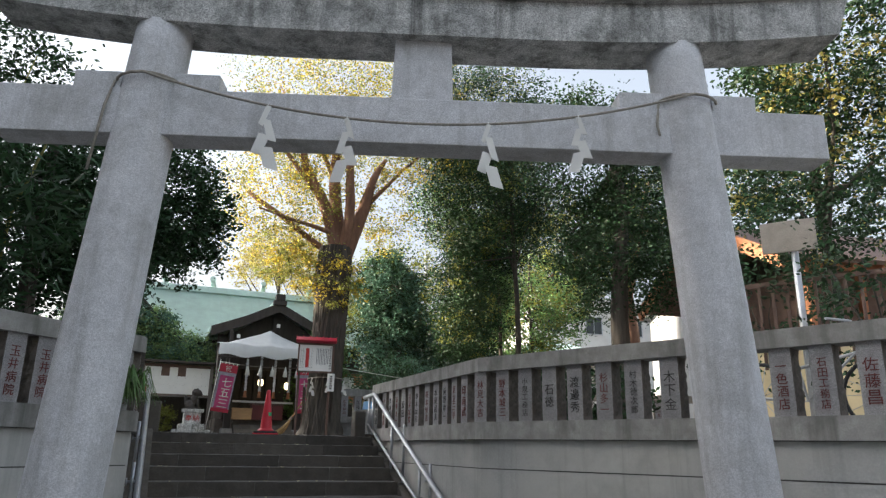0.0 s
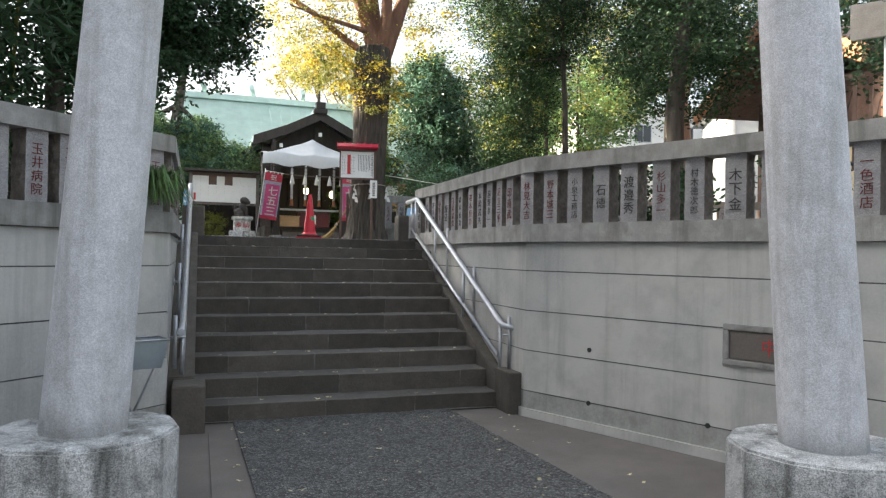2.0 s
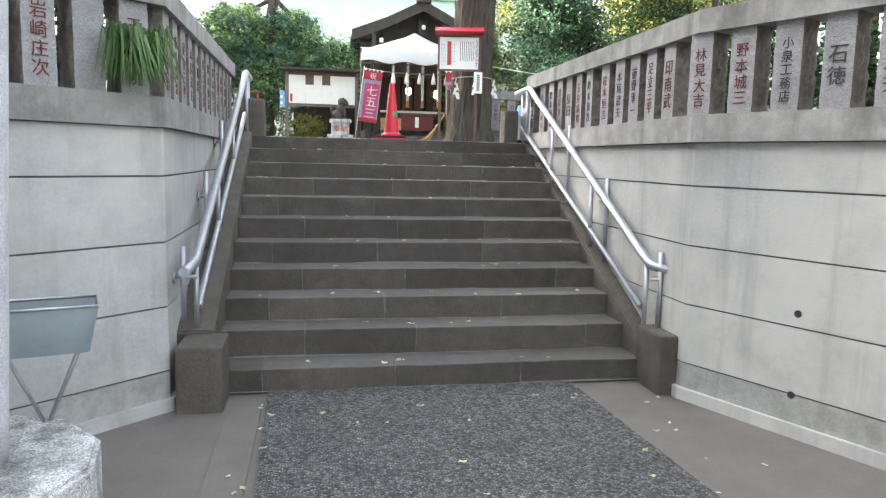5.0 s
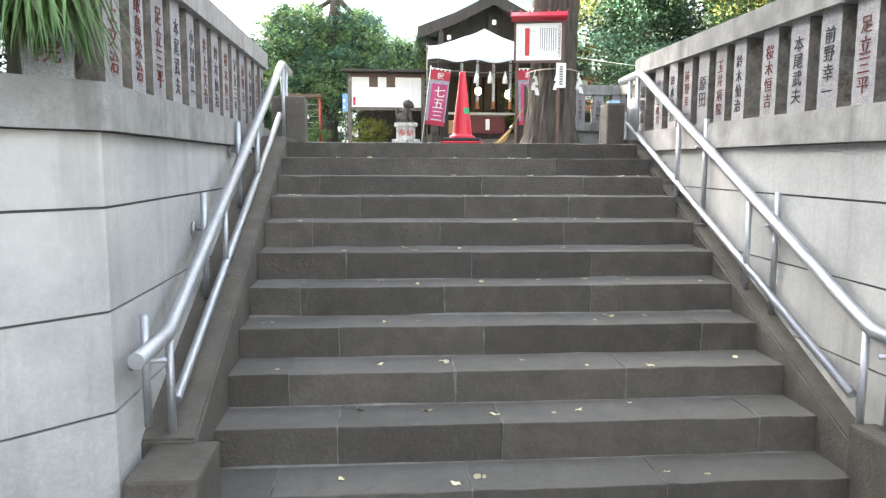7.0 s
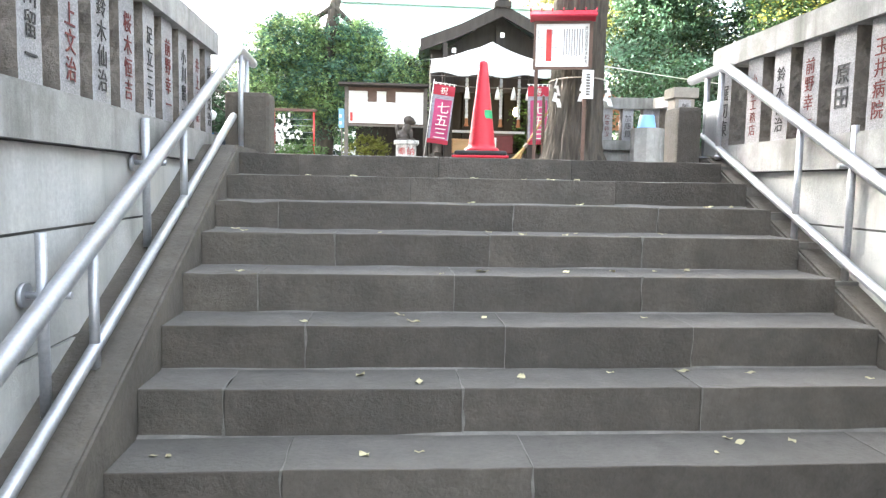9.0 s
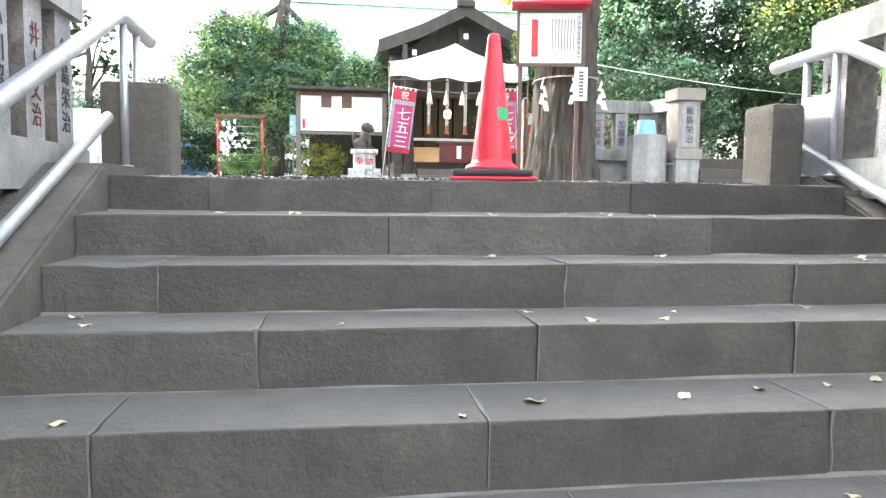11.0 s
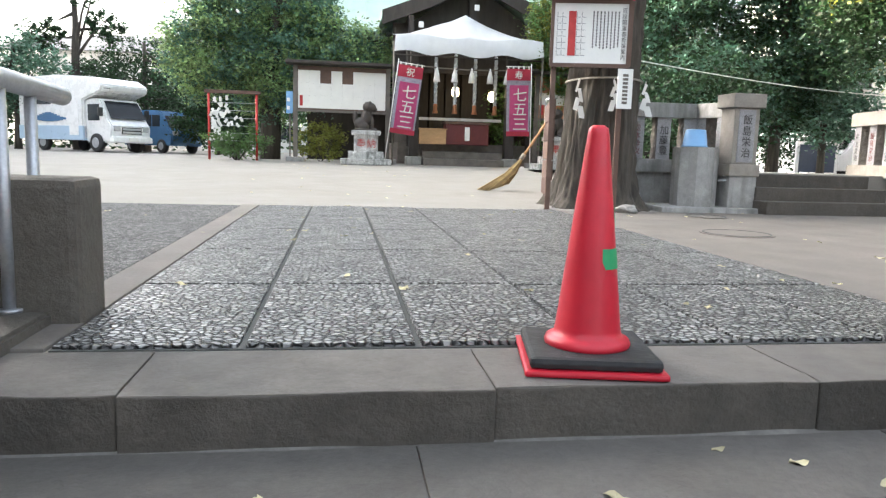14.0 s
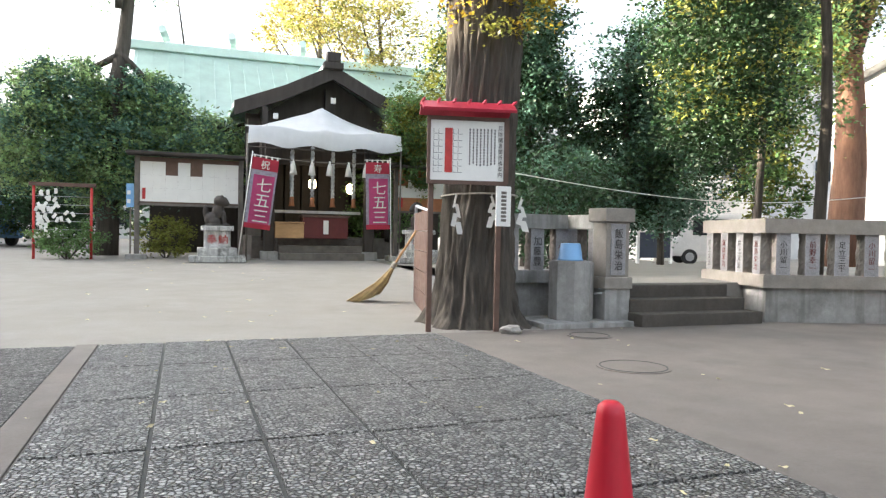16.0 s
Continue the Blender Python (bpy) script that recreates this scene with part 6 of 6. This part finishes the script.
def bamboo():
    root = thing("bamboo", (-4.4, 1.0, 1.9), "dense drooping bamboo leaves above a stone fence", "bamboo")
    rnd = random.Random(3)
    for k in range(9):
        x, y = rnd.uniform(-1.2, 1.2), rnd.uniform(-1.2, 0.8)
        part("cane", tube(bmesh.new(), [(x, y, -0.1), (x * 1.1, y * 1.1 - 0.1, 2.2), (x * 1.3 + 0.3, y * 1.3 - 0.5, 3.9)], [0.022, 0.02, 0.008], 6), M["leaf_lime"], root)
    V, F = leaves(np.random.default_rng(9), [((0.4, -0.9, 2.2), (1.9, 1.0, 1.4), 1), ((-1.0, -1.4, 2.2), (1.4, 1.2, 1.5), 1)], 0.2, 170, 30, 0.35)
    c = V.reshape(-1, 4, 3)
    ax = (c[:, 1] + c[:, 3]) / 2
    c[:, 1] = ax + (c[:, 1] - ax) * 0.35
    c[:, 3] = ax + (c[:, 3] - ax) * 0.35
    quadmesh("foliage", [tuple(p) for p in c.reshape(-1, 3)], [tuple(f) for f in F], M["leaf_dark"], root)


bamboo()


def far_woods():
    ob = crown("far_woods", None, [((x, 52 + 5 * math.sin(x), 4.2 + 1.2 * math.sin(x * 0.7)), (5.5, 3, 3.2), 1) for x in range(-42, 44, 7)], 0.42, 90, 24, M["leaf_dark"], 77)
    tagged(ob, "belt of dark green trees in the distance", "woods", "", "stuff")


far_woods()


# ---- wall details ----
def on_wall_r(s, z, out=0.0):
    a, b = Vector(LINE_R[1]), Vector(LINE_R[2])
    d = (b - a).normalized()
    p = a + d * s + Vector((d.y, -d.x)) * out
    return (p.x, p.y, z), math.degrees(math.atan2(d.y, d.x))


for s_, z_ in ((0.84, 0.77), (0.84, 0.24), (2.08, 0.25)):
    (x, y, z), ang = on_wall_r(s_, z_)
    wh = thing("weep_hole", (x, y, z), "small dark drain hole in a concrete wall", "drain hole", "wall drain holes", ang)
    part("pipe", tube(bmesh.new(), [(0, 0.05, 0), (0, -0.006, 0)], 0.024, 12), M["black"], wh)
(x, y, z), ang = on_wall_r(2.55, 0.8)
pq = thing("stone_plaque", (x, y, z), "framed brown stone plaque with red characters set in a wall", "plaque", turn=ang)
part("frame", boxes((-0.34, 0.34, -0.03, 0.02, 0.0, 0.05), (-0.34, 0.34, -0.03, 0.02, 0.3, 0.35), (-0.34, -0.29, -0.03, 0.02, 0.05, 0.3), (0.29, 0.34, -0.03, 0.02, 0.05, 0.3), bev=0.012), M["fence"], pq)
pl = part("face", boxes((-0.29, 0.29, -0.012, 0.01, 0.05, 0.3), bev=0.02), M["strip"], pq)
write("中", pl, (0.05, -0.018, 0.18), 0.16, M["red_paint"], squeeze=0.9, name="carving")

bk = thing("plastic_basket", (-1.76, -2.0, 0.552), "cloudy clear plastic box on thin crossed legs on a plinth", "basket", turn=18)
bm = bmesh.new()
tp = [(-0.21, -0.12, 0.5), (0.21, -0.12, 0.5), (0.21, 0.12, 0.5), (-0.21, 0.12, 0.5)]
bt = [(-0.17, -0.09, 0.3), (0.17, -0.09, 0.3), (0.17, 0.09, 0.3), (-0.17, 0.09, 0.3)]
tv, bv = [bm.verts.new(p) for p in tp], [bm.verts.new(p) for p in bt]
bm.faces.new(bv)
for k in range(4):
    bm.faces.new((bv[k], bv[(k + 1) % 4], tv[(k + 1) % 4], tv[k]))
bmesh.ops.solidify(bm, geom=bm.faces[:], thickness=0.006)
part("tray", bm, M["clear_plastic"], bk)
part("rim", tube(bmesh.new(), tp + [tp[0]], 0.007, 6), M["steel"], bk)
for s in (-1, 1):
    part("leg", tube(bmesh.new(), [(s * 0.2, -0.1, 0.49), (s * 0.01, -0.02, 0.0)], 0.009, 6), M["steel"], bk)


# ---- cable ----
cbl = thing("overhead_cable", (2.9, 10.2, 3.75), "thin pale cable strung from a tree", "cable")
part("wire", tube(bmesh.new(), [(t * 9.0, t * 2.0, 0.06 * t - 0.25 * math.sin(math.pi * t)) for t in [k / 20 for k in range(21)]], 0.007, 5), M["paper"], cbl)


# ---- fallen leaves ----
def fallen():
    rnd = random.Random(21)
    meshes = []
    for k in range(3):
        bm = bmesh.new()
        n = 6
        a = [bm.verts.new((0.024 * math.sin(math.pi * i / n), -0.04 + 0.08 * i / n, 0.004 + 0.008 * math.sin(i * 1.3 + k))) for i in range(n + 1)]
        c = [bm.verts.new((0, -0.04 + 0.08 * i / n, 0.002)) for i in range(n + 1)]
        b = [bm.verts.new((-0.024 * math.sin(math.pi * i / n), -0.04 + 0.08 * i / n, 0.006 + 0.006 * math.cos(i + k))) for i in range(n + 1)]
        for i in range(n):
            bm.faces.new((c[i], a[i], a[i + 1], c[i + 1]))
            bm.faces.new((b[i], c[i], c[i + 1], b[i + 1]))
        me = bpy.data.meshes.new("fallen_leaf")
        bm.to_mesh(me)
        bm.free()
        me.materials.append(M["fallen"])
        meshes.append(me)

    def lay(x, y, z, s):
        ob = new("fallen_leaf", rnd.choice(meshes))
        ob.matrix_world = pose(x, y, z, rnd.uniform(-8, 8), rnd.uniform(-8, 8), rnd.uniform(0, 360)) @ Matrix.Scale(s, 4)
        tagged(ob, "small dry yellowish fallen leaf on the ground", "leaf", "fallen leaves")
    for k in range(1, 11):
        for i in range(rnd.randint(5, 8)):
            lay(rnd.uniform(XL + 0.1, XR - 0.1), STEP_Y[k - 1] + rnd.uniform(0.04, 0.27), STEP_Z[k - 1] + 0.002, rnd.uniform(0.4, 0.8))
    for i in range(90):
        lay(rnd.uniform(-1.2, 2.0), rnd.uniform(-5.5, -0.3), -0.01, rnd.uniform(0.35, 0.75))
    for i in range(70):
        x, y = rnd.uniform(-4, 4.2), rnd.uniform(4, 9)
        lay(x, y, TOP + 0.018, rnd.uniform(0.35, 0.75))
    for i in range(30):
        x, y = rnd.uniform(-2, 1.5), rnd.uniform(10, 20)
        lay(x, y, upper(y) + 0.002, rnd.uniform(0.5, 0.9))


fallen()


# ---- terrace odds and ends ----
for x, y, r in ((3.35, 8.5, 0.2), (2.75, 6.9, 0.26)):
    mh = thing("manhole_cover", (x, y, TOP), "round rusty iron manhole cover flush with concrete", "manhole cover")
    bm = bmesh.new()
    prism(bm, [((r + 0.03) * math.cos(a), (r + 0.03) * math.sin(a)) for a in [2 * math.pi * k / 32 for k in range(32)]], -0.02, 0.01)
    part("disc", bm, M["strip"], mh)
    bm = bmesh.new()
    tube(bm, [(r * math.cos(a), r * math.sin(a), 0.008) for a in [2 * math.pi * k / 32 for k in range(33)]], 0.007, 5)
    part("rim", bm, M["black"], mh, "dark iron rim")

rk = bmesh.new()
bmesh.ops.create_icosphere(rk, subdivisions=3, radius=0.1)
for v in rk.verts:
    v.co = Vector((v.co.x * 1.25, v.co.y * 0.8, v.co.z * 0.55)) * (1 + 0.35 * noise.noise(v.co * 14))
rock = part("rock", rk, M["gravel"])
rock.matrix_world = pose(2.62, 8.82, TOP + 0.04)
tagged(rock, "small pale rough stone at the foot of a tree", "stone")


def bicycle():
    root = thing("bicycle", (4.15, -3.15, 1.915), "grey city bicycle parked behind the stone fence", "bicycle", turn=-66)
    for x in (-0.52, 0.52):
        bm = bmesh.new()
        tube(bm, [(x + 0.32 * math.cos(a), 0, 0.34 + 0.32 * math.sin(a)) for a in [2 * math.pi * k / 28 for k in range(29)]], 0.018, 7)
        w = part("wheel", bm, M["black"], root, "black tyre")
        bm = bmesh.new()
        for k in range(14):
            a = 2 * math.pi * k / 14
            tube(bm, [(x, 0, 0.34), (x + 0.31 * math.cos(a), 0, 0.34 + 0.31 * math.sin(a))], 0.003, 4)
        part("spoke", bm, M["steel"], w, "thin steel spokes")
    for p in (((-0.52, 0, 0.34), (-0.1, 0, 0.3), (-0.2, 0, 0.85)), ((-0.1, 0, 0.3), (0.38, 0, 0.75), (0.52, 0, 0.34)), ((-0.16, 0, 0.6), (0.38, 0, 0.72), (0.33, 0, 1.0))):
        part("frame_tube", tube(bmesh.new(), p, 0.016, 8), M["steel"], root)
    part("handlebar", tube(bmesh.new(), [(0.2, -0.26, 1.0), (0.33, 0, 1.0), (0.2, 0.26, 1.0)], 0.012, 8), M["steel"], root)
    part("saddle", boxes((-0.33, -0.08, -0.07, 0.07, 0.85, 0.91), bev=0.025), M["black"], root)


bicycle()
for x, y, z0, c, lab in ((4.75, -4.1, 0.0, "tape", "green plastic storage crate behind a stone fence"), (4.7, -4.05, 0.28, "stucco_yellow", "cream plastic storage box stacked on a crate")):
    cr = thing("storage_crate", (x, y, 1.915 + z0), lab, "crate", turn=-66)
    part("body", boxes((-0.24, 0.24, -0.17, 0.17, 0, 0.275), bev=0.015), M[c], cr)
    part("rim", boxes((-0.255, 0.255, -0.185, 0.185, 0.24, 0.27), bev=0.008), M[c], cr)

# lightning rod on the shrine's main ridge
rod = thing("lightning_rod", (-0.7, 29.0, 9.3), "thin dark lightning rod leaning on a green roof ridge", "lightning rod")
part("rod", tube(bmesh.new(), [(0.12, 0, 0), (-0.25, 0, 2.6)], [0.035, 0.02], 8), M["wood_dark"], rod)

# blue poster at the end of the notice board
po = thing("blue_poster", (-1.83, 21.78, 2.16), "blue and white poster on a stake beside a notice board", "poster")
part("stake", boxes((-0.02, 0.02, -0.01, 0.02, -0.02, 1.9), bev=0.004), M["wood_grey"], po)
part("sheet", boxes((-0.1, 0.08, -0.03, -0.012, 1.3, 1.9), bev=0.004), M["blue_plastic"], po, "blue printed sheet")
for k in range(2):
    part("white_patch", boxes((-0.08, 0.0, -0.034, -0.031, 1.4 + 0.22 * k, 1.5 + 0.22 * k)), M["paper"], po)

# hydrant box against the low wall
hb = thing("hydrant_box", (8.06, 8.15, TOP), "small red metal box with a white label against a low wall", "box", turn=-18)
part("body", boxes((-0.2, 0.2, -0.14, 0.1, 0.0, 0.4), bev=0.015), M["red_paint"], hb)
part("label_plate", boxes((-0.1, 0.1, -0.148, -0.141, 0.12, 0.26)), M["paper"], hb, "white label plate")
